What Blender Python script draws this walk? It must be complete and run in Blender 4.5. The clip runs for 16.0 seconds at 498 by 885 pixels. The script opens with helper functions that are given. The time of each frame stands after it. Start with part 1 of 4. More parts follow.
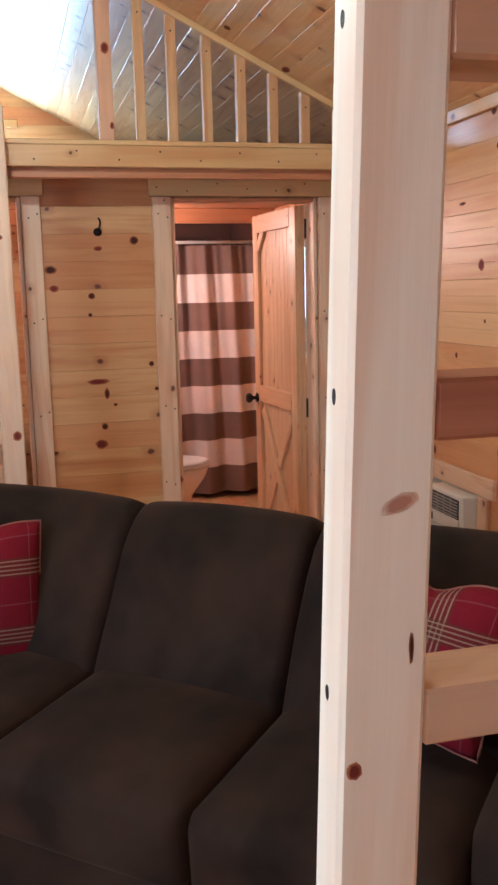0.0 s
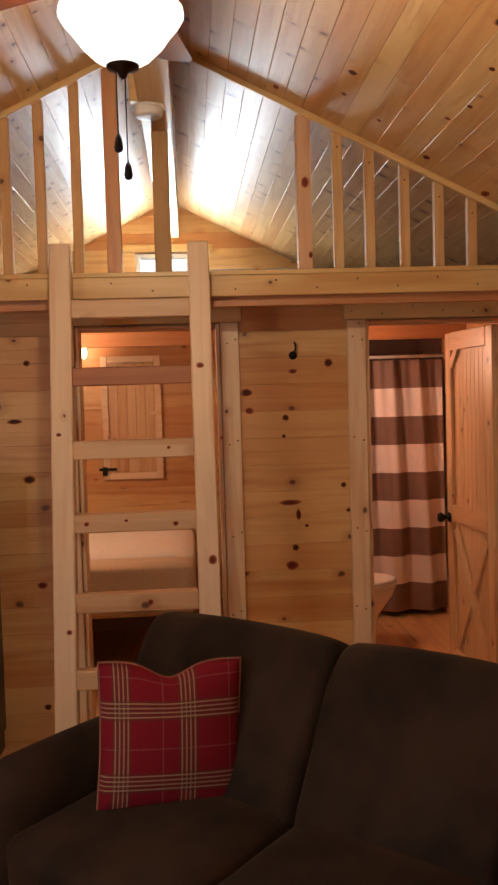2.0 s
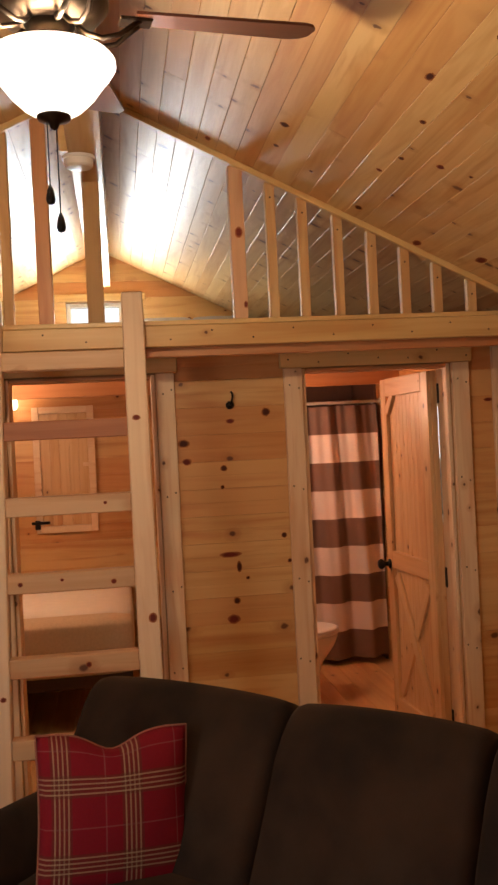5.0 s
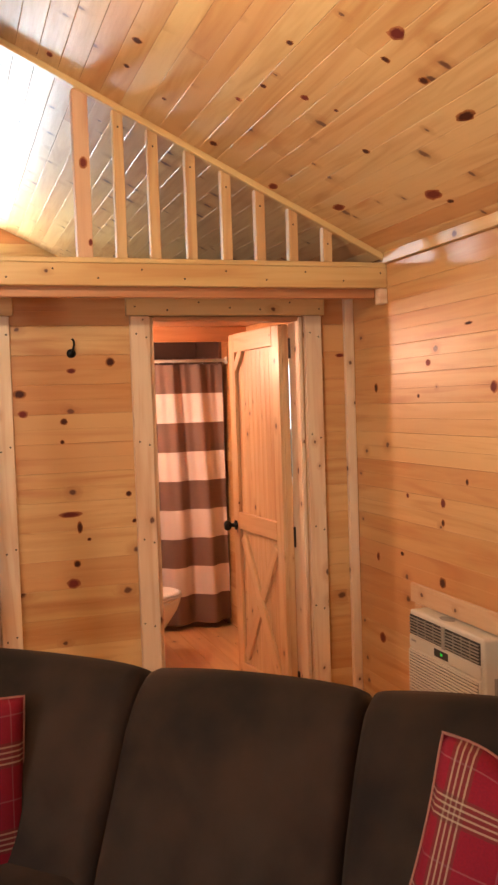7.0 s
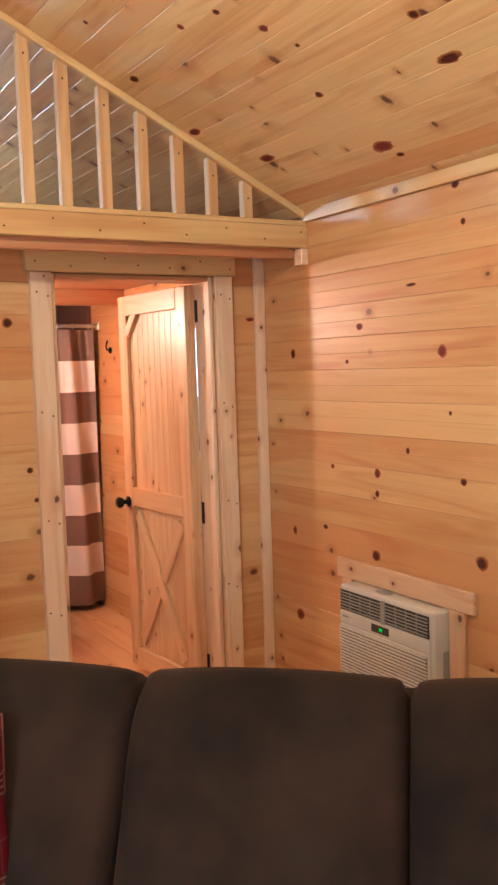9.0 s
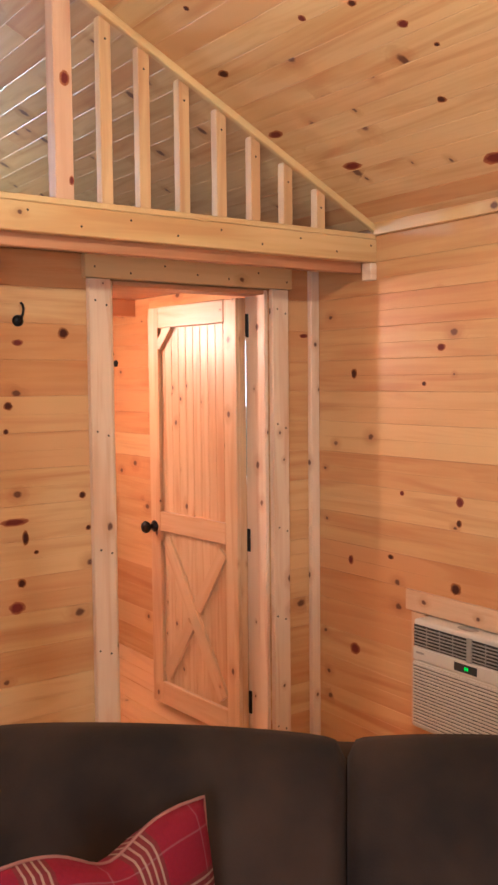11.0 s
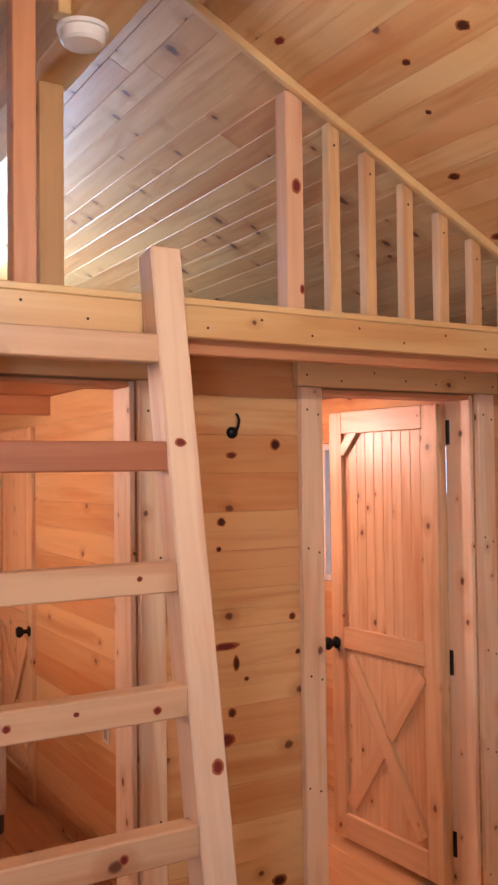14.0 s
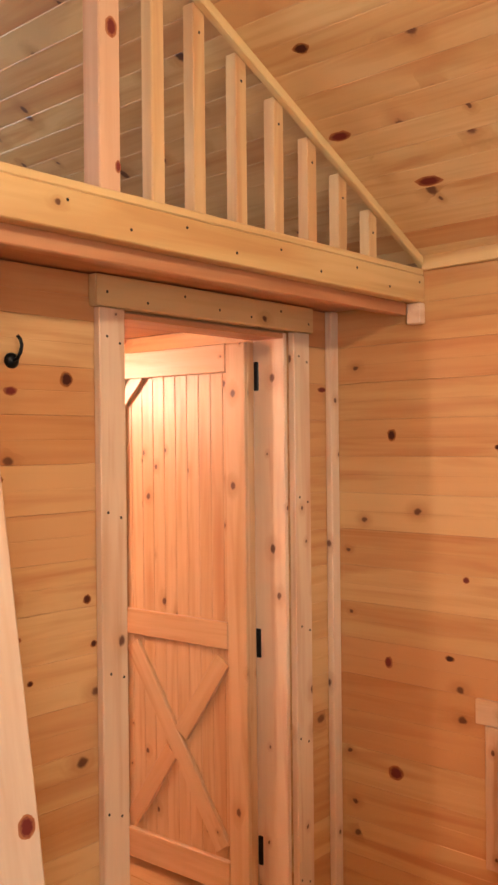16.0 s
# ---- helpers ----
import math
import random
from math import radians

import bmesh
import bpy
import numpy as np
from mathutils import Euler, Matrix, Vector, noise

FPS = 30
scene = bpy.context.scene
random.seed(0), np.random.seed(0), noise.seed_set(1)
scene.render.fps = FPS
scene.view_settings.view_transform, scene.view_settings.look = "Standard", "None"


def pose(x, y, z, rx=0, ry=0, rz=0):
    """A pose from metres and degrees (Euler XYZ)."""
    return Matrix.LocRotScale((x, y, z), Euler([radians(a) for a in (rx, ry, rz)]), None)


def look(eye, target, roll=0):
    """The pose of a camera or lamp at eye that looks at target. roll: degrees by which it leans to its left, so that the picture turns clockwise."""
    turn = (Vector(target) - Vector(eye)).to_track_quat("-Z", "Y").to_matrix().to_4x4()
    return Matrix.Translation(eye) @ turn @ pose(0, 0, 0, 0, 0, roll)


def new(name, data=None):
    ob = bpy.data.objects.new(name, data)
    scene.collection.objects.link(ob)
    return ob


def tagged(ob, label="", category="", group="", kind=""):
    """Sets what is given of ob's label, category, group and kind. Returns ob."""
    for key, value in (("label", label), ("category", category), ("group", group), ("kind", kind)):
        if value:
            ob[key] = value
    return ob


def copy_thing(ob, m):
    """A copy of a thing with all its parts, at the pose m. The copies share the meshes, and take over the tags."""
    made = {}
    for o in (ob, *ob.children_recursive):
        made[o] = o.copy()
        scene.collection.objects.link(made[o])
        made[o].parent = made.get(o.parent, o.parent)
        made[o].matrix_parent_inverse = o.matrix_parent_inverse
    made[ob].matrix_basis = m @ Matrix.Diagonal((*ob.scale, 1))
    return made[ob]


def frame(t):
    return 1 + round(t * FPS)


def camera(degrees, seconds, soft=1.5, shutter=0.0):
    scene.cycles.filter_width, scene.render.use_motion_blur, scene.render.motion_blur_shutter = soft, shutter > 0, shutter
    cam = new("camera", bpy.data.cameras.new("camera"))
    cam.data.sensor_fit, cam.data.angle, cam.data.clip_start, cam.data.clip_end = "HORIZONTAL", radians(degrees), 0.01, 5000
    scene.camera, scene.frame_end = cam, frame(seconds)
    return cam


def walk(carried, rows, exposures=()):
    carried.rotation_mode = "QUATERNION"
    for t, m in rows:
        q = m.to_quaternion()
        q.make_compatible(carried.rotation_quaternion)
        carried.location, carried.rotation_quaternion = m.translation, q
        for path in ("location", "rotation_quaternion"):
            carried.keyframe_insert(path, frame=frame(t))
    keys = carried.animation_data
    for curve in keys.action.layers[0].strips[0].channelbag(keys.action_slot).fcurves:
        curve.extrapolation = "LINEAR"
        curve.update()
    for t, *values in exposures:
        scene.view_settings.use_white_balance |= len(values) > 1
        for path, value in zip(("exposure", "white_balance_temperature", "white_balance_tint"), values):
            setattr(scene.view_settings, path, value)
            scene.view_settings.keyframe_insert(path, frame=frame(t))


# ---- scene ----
cam = camera(30.6, 16.0, soft=2.6)
METRES, EYE, TILT, LEAN, TURN = 3.15, 1.545, 0.0, 0.0, -14.5
ROWS = [
    (0.0, 0.0, 0.0, 0.0, -0.22, -9.54, 1.31),
    (0.5, -0.013, 0.0103, 0.0026, 0.53, -7.14, 1.1),
    (1.0, -0.0238, 0.0133, 0.0157, 4.22, -5.85, 2.08),
    (1.5, -0.0281, 0.0197, 0.0286, 6.69, -4.68, 1.2),
    (2.0, -0.0289, 0.0198, 0.0328, 10.69, -3.03, 1.65),
    (2.5, -0.0271, 0.021, 0.0387, 11.1, -2.04, 2.04),
    (3.0, -0.0272, 0.0215, 0.0494, 11.84, -0.6, 2.18),
    (5.5, -0.0482, 0.0498, 0.0355, 3.07, -0.56, 3.18),
    (6.0, -0.0625, 0.0582, 0.0278, -1.27, -2.12, 3.1),
    (6.5, -0.0675, 0.0725, 0.0204, -4.41, -3.43, 2.01),
    (7.0, -0.0614, 0.114, 0.0163, -3.91, -2.62, 1.87),
    (7.5, -0.0662, 0.1531, 0.016, -4.11, -2.9, 0.1),
    (8.0, -0.104, 0.1763, 0.0134, -8.13, -3.03, 0.47),
    (8.5, -0.1473, 0.1983, 0.0121, -12.72, -4.05, 1.58),
    (11.0, -0.3454, 0.3577, 0.0222, -21.07, -3.94, 0.56),
    (11.5, -0.367, 0.3949, 0.034, -20.16, -1.15, 0.14),
    (12.0, -0.3963, 0.4183, 0.0429, -18.47, -0.18, 1.41),
    (12.5, -0.426, 0.4285, 0.0493, -19.73, 0.4, 1.82),
    (13.0, -0.4462, 0.4293, 0.0507, -18.83, 0.96, 1.24),
    (13.5, -0.4614, 0.4316, 0.0541, -16.35, 2.06, 1.18),
    (14.0, -0.4636, 0.464, 0.0497, -15.76, 1.75, 0.68),
    (14.5, -0.4602, 0.5187, 0.0425, -18.94, 0.89, -0.74),
    (15.0, -0.479, 0.5738, 0.0316, -24.7, 1.9, 0.88),
    (15.5, -0.4873, 0.6263, 0.0243, -31.47, -0.45, 1.89),
    (16.0, -0.463, 0.6882, 0.0229, -33.62, -0.01, 0.59),
]
walk(cam, [(t, pose(0, 0, EYE, TILT, LEAN, TURN) @ pose(METRES * x, METRES * y, METRES * z, 90 + pitch, roll, yaw)) for t, x, y, z, yaw, pitch, roll in ROWS],
     exposures=[(0.0, 0.04, 4500, 2), (0.5, -0.01, 4500, 5), (1.0, -0.38, 6000, 9), (1.5, -0.55, 6500, 12), (2.5, -0.92, 6700, 14), (3.0, -0.90, 6800, 14), (5.5, -0.57, 7000, 14), (6.3, 0.08, 6580, 11), (7.0, 0.32, 6200, 9),
                (8.0, 0.42, 5800, 7), (8.5, 0.46, 5080, 1), (11.0, 0.58, 5080, 7), (12.5, 0.46, 5100, 11), (13.5, 0.25, 5000, 14), (14.5, 0.12, 5400, 17), (15.0, 0.13, 5300, 16), (15.5, 0.32, 5220, 9), (16.0, 0.55, 5800, 8)])

# ---- world, sun, large lights ----
world = bpy.data.worlds.new("world")
scene.world = world
world.use_nodes = True
wn = world.node_tree
sky = wn.nodes.new("ShaderNodeTexSky")
sky.sky_type, sky.sun_disc, sky.sun_elevation, sky.sun_rotation = "NISHITA", False, radians(40), radians(0)
wn.links.new(sky.outputs[0], wn.nodes["Background"].inputs[0])
wn.nodes["Background"].inputs[1].default_value = 0.12


def lamp(name, kind, place, energy, colour, size=0.1, target=None, size_y=None):
    data = bpy.data.lights.new(name, kind)
    data.energy, data.color = energy, colour
    if kind == "AREA":
        data.size = size
        if size_y:
            data.shape, data.size_y = "RECTANGLE", size_y
    elif kind == "POINT":
        data.shadow_soft_size = size
    ob = new(name, data)
    ob.matrix_world = look(place, target) if target else Matrix.Translation(place)
    return ob


sun = lamp("sun", "SUN", (0, 0, 20), 4.0, (1.0, 0.96, 0.90), target=(-1.2, -12.0, 10.0))
sun.data.angle = radians(0.5)
lamp("fan_bulb", "POINT", (-0.205, 2.345, 2.535), 57, (1.0, 0.79, 0.53), 0.06)
lamp("bath_bulb", "POINT", (0.56, 5.82, 1.87), 46, (1.0, 0.59, 0.39), 0.05)
lamp("bed_bulb", "POINT", (-0.891, 7.27, 2.029), 3.5, (1.0, 0.64, 0.40), 0.04)
# unseen lamp, added to brighten the bedroom walls evenly
lamp("bedroom_fill", "POINT", (-1.10, 5.75, 1.97), 58, (1.0, 0.63, 0.40), 0.08)
lamp("loft_window_daylight", "AREA", (-0.238, 7.36, 2.556), 49, (0.80, 0.93, 1.0), 0.38, (-0.238, 5.7, 2.561), 0.38)
# fill from the left, set in a window opening added out of view
lamp("left_fill_daylight", "AREA", (-2.09, 0.9, 1.4), 34, (1.0, 0.97, 0.92), 0.85, (0.5, 0.9, 1.4), 0.85)
# unseen lamp under the second loft, added to brighten the near ladder
lamp("kitchen_fill", "POINT", (-0.85, 0.05, 1.97), 17, (1.0, 0.90, 0.74), 0.08)
# fill from behind the viewer, set in another added opening
lamp("back_fill_daylight", "AREA", (0.0, -2.37, 1.4), 9, (1.0, 0.95, 0.95), 1.1, (0.0, 0.0, 1.4), 0.9)

# ---- materials ----


def material(name):
    m = bpy.data.materials.new(name)
    m.use_nodes = True
    return m, m.node_tree.nodes, m.node_tree.links, m.node_tree.nodes["Principled BSDF"]


def math_node(nodes, links, op, a, b=None, c=None):
    n = nodes.new("ShaderNodeMath")
    n.operation = op
    for i, v in enumerate((a, b, c)):
        if v is None:
            continue
        if isinstance(v, (int, float)):
            n.inputs[i].default_value = v
        else:
            links.new(v, n.inputs[i])
    return n.outputs[0]


def mix_node(nodes, links, fac, a, b, blend="MIX"):
    n = nodes.new("ShaderNodeMix")
    n.data_type, n.blend_type = "RGBA", blend
    for sock, v in ((n.inputs[0], fac), (n.inputs[6], a), (n.inputs[7], b)):
        if isinstance(v, (int, float)):
            sock.default_value = v
        elif isinstance(v, tuple):
            sock.default_value = (*v, 1)
        else:
            links.new(v, sock)
    return n.outputs[2]


def pine(name, light, deep, along="X", knots=0.5, rough=0.42, island=False, vary=0.35, coat=0.15, size=1.0, wave=0.0):
    """Varnished knotty pine with the grain along one axis."""
    m, nodes, links, bsdf = material(name)
    tc = nodes.new("ShaderNodeTexCoord")
    if island:
        rnd = nodes.new("ShaderNodeNewGeometry").outputs["Random Per Island"]
    else:
        rnd = nodes.new("ShaderNodeObjectInfo").outputs["Random"]
    shift = nodes.new("ShaderNodeCombineXYZ")
    for i, k in enumerate((37.0, 53.0, 29.0)):
        links.new(math_node(nodes, links, "MULTIPLY", rnd, k), shift.inputs[i])
    place = nodes.new("ShaderNodeVectorMath")
    links.new(tc.outputs["Object"], place.inputs[0])
    links.new(shift.outputs[0], place.inputs[1])
    axis = "XYZ".index(along)

    def stretched(long, cross):
        mp = nodes.new("ShaderNodeMapping")
        mp.vector_type = "POINT"
        mp.inputs["Scale"].default_value = [(long if i == axis else cross) * size for i in range(3)]
        links.new(place.outputs[0], mp.inputs[0])
        return mp.outputs[0]

    # knots: sparse flattened cells, seen alike on every side of the board
    flat = nodes.new("ShaderNodeSeparateXYZ")
    links.new(place.outputs[0], flat.inputs[0])
    others = [k for k in range(3) if k != axis]
    cell = nodes.new("ShaderNodeCombineXYZ")
    links.new(math_node(nodes, links, "MULTIPLY", flat.outputs[axis], 4.5 * size), cell.inputs[0])
    cross = math_node(nodes, links, "ADD", flat.outputs[others[0]], flat.outputs[others[1]])
    links.new(math_node(nodes, links, "MULTIPLY", cross, 6.0 * size), cell.inputs[1])
    vor = nodes.new("ShaderNodeTexVoronoi")
    vor.voronoi_dimensions = "2D"
    vor.inputs["Scale"].default_value = 1.0
    wob = nodes.new("ShaderNodeTexNoise")
    wob.inputs["Scale"].default_value = 9.0
    links.new(stretched(4.0, 7.0), wob.inputs[0])
    vec = nodes.new("ShaderNodeVectorMath")
    vec.operation = "MULTIPLY_ADD"
    links.new(wob.outputs["Color"], vec.inputs[0])
    vec.inputs[1].default_value = (0.07, 0.07, 0.07)
    links.new(cell.outputs[0], vec.inputs[2])
    links.new(vec.outputs[0], vor.inputs["Vector"])
    sep = nodes.new("ShaderNodeSeparateColor")
    links.new(vor.outputs["Color"], sep.inputs[0])
    rare = math_node(nodes, links, "GREATER_THAN", sep.outputs[0], 1.0 - knots)
    grow = math_node(nodes, links, "MULTIPLY_ADD", sep.outputs[1], 1.6, 0.55)
    near = math_node(nodes, links, "DIVIDE", vor.outputs["Distance"], grow)
    core = nodes.new("ShaderNodeMapRange")
    core.interpolation_type = "SMOOTHSTEP"
    for i, v in ((1, 0.026), (2, 0.058), (3, 1.0), (4, 0.0)):
        core.inputs[i].default_value = v
    links.new(near, core.inputs[0])
    halo = nodes.new("ShaderNodeMapRange")
    halo.interpolation_type = "SMOOTHSTEP"
    for i, v in ((1, 0.045), (2, 0.20), (3, 1.0), (4, 0.0)):
        halo.inputs[i].default_value = v
    links.new(near, halo.inputs[0])
    knot = math_node(nodes, links, "MULTIPLY", core.outputs[0], rare)
    ring = math_node(nodes, links, "MULTIPLY", halo.outputs[0], rare)

    # grain: long streaks bent round the knots
    grain = nodes.new("ShaderNodeTexNoise")
    grain.inputs["Scale"].default_value, grain.inputs["Detail"].default_value = 1.0, 6.0
    grain.inputs["Distortion"].default_value = 0.6
    bent = nodes.new("ShaderNodeVectorMath")
    bent.operation = "ADD"
    links.new(stretched(1.3, 26.0), bent.inputs[0])
    push = nodes.new("ShaderNodeCombineXYZ")
    for i in range(3):
        links.new(math_node(nodes, links, "MULTIPLY", ring, 1.1), push.inputs[i])
    links.new(push.outputs[0], bent.inputs[1])
    links.new(bent.outputs[0], grain.inputs[0])
    fine = nodes.new("ShaderNodeTexNoise")
    fine.inputs["Scale"].default_value, fine.inputs["Detail"].default_value = 1.0, 3.0
    links.new(stretched(5.0, 190.0), fine.inputs[0])
    wide = nodes.new("ShaderNodeTexNoise")
    wide.inputs["Scale"].default_value, wide.inputs["Detail"].default_value = 1.0, 2.0
    links.new(stretched(1.1, 4.0), wide.inputs[0])
    band = nodes.new("ShaderNodeMapRange")
    for i, v in ((1, 0.40), (2, 0.68)):
        band.inputs[i].default_value = v
    links.new(grain.outputs[0], band.inputs[0])
    tone = math_node(nodes, links, "MULTIPLY_ADD", wide.outputs[0], 0.5, math_node(nodes, links, "MULTIPLY", band.outputs[0], 0.42))
    tone = math_node(nodes, links, "MULTIPLY_ADD", fine.outputs[0], 0.22, tone)
    spread = math_node(nodes, links, "MULTIPLY_ADD", rnd, vary * 2, -vary - 0.30)
    tone = math_node(nodes, links, "ADD", tone, spread)
    cl = nodes.new("ShaderNodeClamp")
    links.new(tone, cl.inputs[0])
    col = mix_node(nodes, links, cl.outputs[0], light, deep)
    # some boards run redder, some have darker flames of heartwood
    second = math_node(nodes, links, "FRACT", math_node(nodes, links, "MULTIPLY", rnd, 13.7))
    redder = nodes.new("ShaderNodeMapRange")
    redder.inputs[1].default_value, redder.inputs[2].default_value, redder.inputs[4].default_value = 0.45, 1.0, vary * 1.5
    links.new(second, redder.inputs[0])
    col = mix_node(nodes, links, redder.outputs[0], col, (deep[0] * 1.02, deep[1] * 0.80, deep[2] * 0.70))
    flame = nodes.new("ShaderNodeTexNoise")
    flame.inputs["Scale"].default_value, flame.inputs["Detail"].default_value, flame.inputs["Distortion"].default_value = 1.0, 3.0, 1.2
    links.new(stretched(0.9, 11.0), flame.inputs[0])
    fr = nodes.new("ShaderNodeMapRange")
    fr.inputs[1].default_value, fr.inputs[2].default_value, fr.inputs[4].default_value = 0.50, 0.72, 0.62
    links.new(flame.outputs[0], fr.inputs[0])
    col = mix_node(nodes, links, fr.outputs[0], col, (deep[0] * 0.86, deep[1] * 0.66, deep[2] * 0.55))
    col = mix_node(nodes, links, math_node(nodes, links, "MULTIPLY", ring, 0.45), col, tuple(c * k for c, k in zip(deep, (0.75, 0.6, 0.5))))
    col = mix_node(nodes, links, math_node(nodes, links, "MULTIPLY", knot, 0.90), col, (0.088, 0.016, 0.005))
    links.new(col, bsdf.inputs["Base Color"])
    bsdf.inputs["Roughness"].default_value = rough
    bsdf.inputs["Coat Weight"].default_value, bsdf.inputs["Coat Roughness"].default_value = coat, 0.30
    bump = nodes.new("ShaderNodeBump")
    bump.inputs["Strength"].default_value, bump.inputs["Distance"].default_value = 0.22, 0.0015
    links.new(math_node(nodes, links, "ADD", grain.outputs[0], fine.outputs[0]), bump.inputs["Height"])
    last = bump.outputs[0]
    if wave:
        # planed boards are never quite flat: slow hollows that break up the sheen
        hollow = nodes.new("ShaderNodeTexNoise")
        hollow.inputs["Scale"].default_value, hollow.inputs["Detail"].default_value = 1.0, 2.0
        links.new(stretched(3.0, 16.0), hollow.inputs[0])
        slow = nodes.new("ShaderNodeBump")
        slow.inputs["Strength"].default_value, slow.inputs["Distance"].default_value = wave, 0.006
        links.new(hollow.outputs[0], slow.inputs["Height"])
        links.new(last, slow.inputs["Normal"])
        last = slow.outputs[0]
    links.new(last, bsdf.inputs["Normal"])
    return m


def plain(name, colour, rough=0.5, metal=0.0, mottle=0.12, scale=30.0, relief=0.1, spec=0.5):
    """A paint, plastic or metal with slight mottling."""
    m, nodes, links, bsdf = material(name)
    tc = nodes.new("ShaderNodeTexCoord")
    n = nodes.new("ShaderNodeTexNoise")
    n.inputs["Scale"].default_value, n.inputs["Detail"].default_value = scale, 4.0
    links.new(tc.outputs["Object"], n.inputs[0])
    col = mix_node(nodes, links, n.outputs[0], tuple(c * (1 - mottle) for c in colour), tuple(min(1, c * (1 + mottle)) for c in colour))
    links.new(col, bsdf.inputs["Base Color"])
    bsdf.inputs["Roughness"].default_value, bsdf.inputs["Metallic"].default_value = rough, metal
    bsdf.inputs["Specular IOR Level"].default_value = spec
    if relief:
        bump = nodes.new("ShaderNodeBump")
        bump.inputs["Strength"].default_value, bump.inputs["Distance"].default_value = relief, 0.002
        links.new(n.outputs[0], bump.inputs["Height"])
        links.new(bump.outputs[0], bsdf.inputs["Normal"])
    return m


def glowing(name, colour, strength):
    m, nodes, links, bsdf = material(name)
    bsdf.inputs["Base Color"].default_value = (*colour, 1)
    bsdf.inputs["Emission Color"].default_value = (*colour, 1)
    bsdf.inputs["Emission Strength"].default_value = strength
    return m


PINE_L, PINE_D = (0.70, 0.441, 0.190), (0.52, 0.241, 0.074)
wall_pine = pine("wall_pine", PINE_L, PINE_D, "X", 0.24, vary=0.42)
ceiling_pine = pine("ceiling_pine", (0.70, 0.48, 0.22), (0.53, 0.285, 0.098), "Y", 0.62, 0.52, island=True, vary=0.42, coat=0.28, size=1.25, wave=0.6)
floor_pine = pine("floor_pine", (0.72, 0.46, 0.21), (0.58, 0.33, 0.13), "X", 0.12, 0.35, coat=0.3)
trim_pine = pine("trim_pine", (0.82, 0.64, 0.44), (0.72, 0.50, 0.30), "X", 0.50, 0.5, vary=0.15, size=1.35)
ac_board = pine("ac_board", (0.72, 0.50, 0.30), (0.60, 0.36, 0.19), "X", 0.5, 0.5, vary=0.12, size=1.5)
beam_pine = pine("beam_pine", (0.70, 0.49, 0.22), (0.56, 0.34, 0.12), "X", 0.16, 0.45, vary=0.12)
rose_pine = pine("rose_pine", (0.68, 0.42, 0.25), (0.55, 0.29, 0.16), "X", 0.10, 0.62, vary=0.1, coat=0.03)
dark_red_pine = pine("dark_red_pine", (0.46, 0.19, 0.085), (0.25, 0.075, 0.03), "X", 0.0, 0.5, vary=0.1)
rung_pine = pine("rung_pine", (0.64, 0.43, 0.26), (0.47, 0.265, 0.13), "X", 0.45, 0.5, vary=0.3)
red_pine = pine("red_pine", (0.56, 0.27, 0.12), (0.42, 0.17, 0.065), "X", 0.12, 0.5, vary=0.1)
rail_pine = pine("rail_pine", (0.66, 0.43, 0.20), (0.52, 0.29, 0.11), "X", 0.20, 0.62, vary=0.25, coat=0.03)
ladder_pine = pine("ladder_pine", (0.77, 0.60, 0.43), (0.65, 0.45, 0.29), "X", 0.22, 0.55, vary=0.2, coat=0.05)
# whitened copy of ladder_pine: the near ladder's daylight is put into its colour
near_pine_lit = pine("near_pine_lit", (0.92, 0.83, 0.65), (0.85, 0.72, 0.52), "X", 0.10, 0.5, vary=0.1, coat=0.05)
door_pine = pine("door_pine", (0.70, 0.47, 0.25), (0.56, 0.32, 0.14), "X", 0.30, 0.40, vary=0.15, coat=0.25, size=1.4)
core_wood = plain("core_wood", (0.36, 0.20, 0.09), 0.7)
dark_wood = pine("dark_wood", (0.060, 0.034, 0.024), (0.030, 0.017, 0.012), "X", 0.0, 0.4)
black_metal = plain("black_metal", (0.012, 0.011, 0.011), 0.42, 0.7)
bronze = plain("bronze", (0.035, 0.022, 0.015), 0.35, 0.8)
nail_metal = plain("nail_metal", (0.02, 0.016, 0.013), 0.6, 0.3)


def knot_material(name, core, rim):
    """Dark heart, resinous rim, ragged edge."""
    m, nodes, links, bsdf = material(name)
    tc = nodes.new("ShaderNodeTexCoord")
    d = nodes.new("ShaderNodeVectorMath")
    d.operation = "DISTANCE"
    flat = nodes.new("ShaderNodeVectorMath")
    flat.operation = "MULTIPLY"
    links.new(tc.outputs["Generated"], flat.inputs[0])
    flat.inputs[1].default_value = (1, 0, 1)
    links.new(flat.outputs[0], d.inputs[0])
    d.inputs[1].default_value = (0.5, 0.0, 0.5)
    n = nodes.new("ShaderNodeTexNoise")
    n.inputs["Scale"].default_value, n.inputs["Detail"].default_value = 5.0, 4.0
    links.new(tc.outputs["Generated"], n.inputs[0])
    k = math_node(nodes, links, "MULTIPLY_ADD", n.outputs[0], 0.35, d.outputs["Value"])
    r = nodes.new("ShaderNodeMapRange")
    r.inputs[1].default_value, r.inputs[2].default_value = 0.46, 0.64
    links.new(k, r.inputs[0])
    links.new(mix_node(nodes, links, r.outputs[0], core, rim), bsdf.inputs["Base Color"])
    bsdf.inputs["Roughness"].default_value, bsdf.inputs["Specular IOR Level"].default_value = 0.6, 0.25
    return m


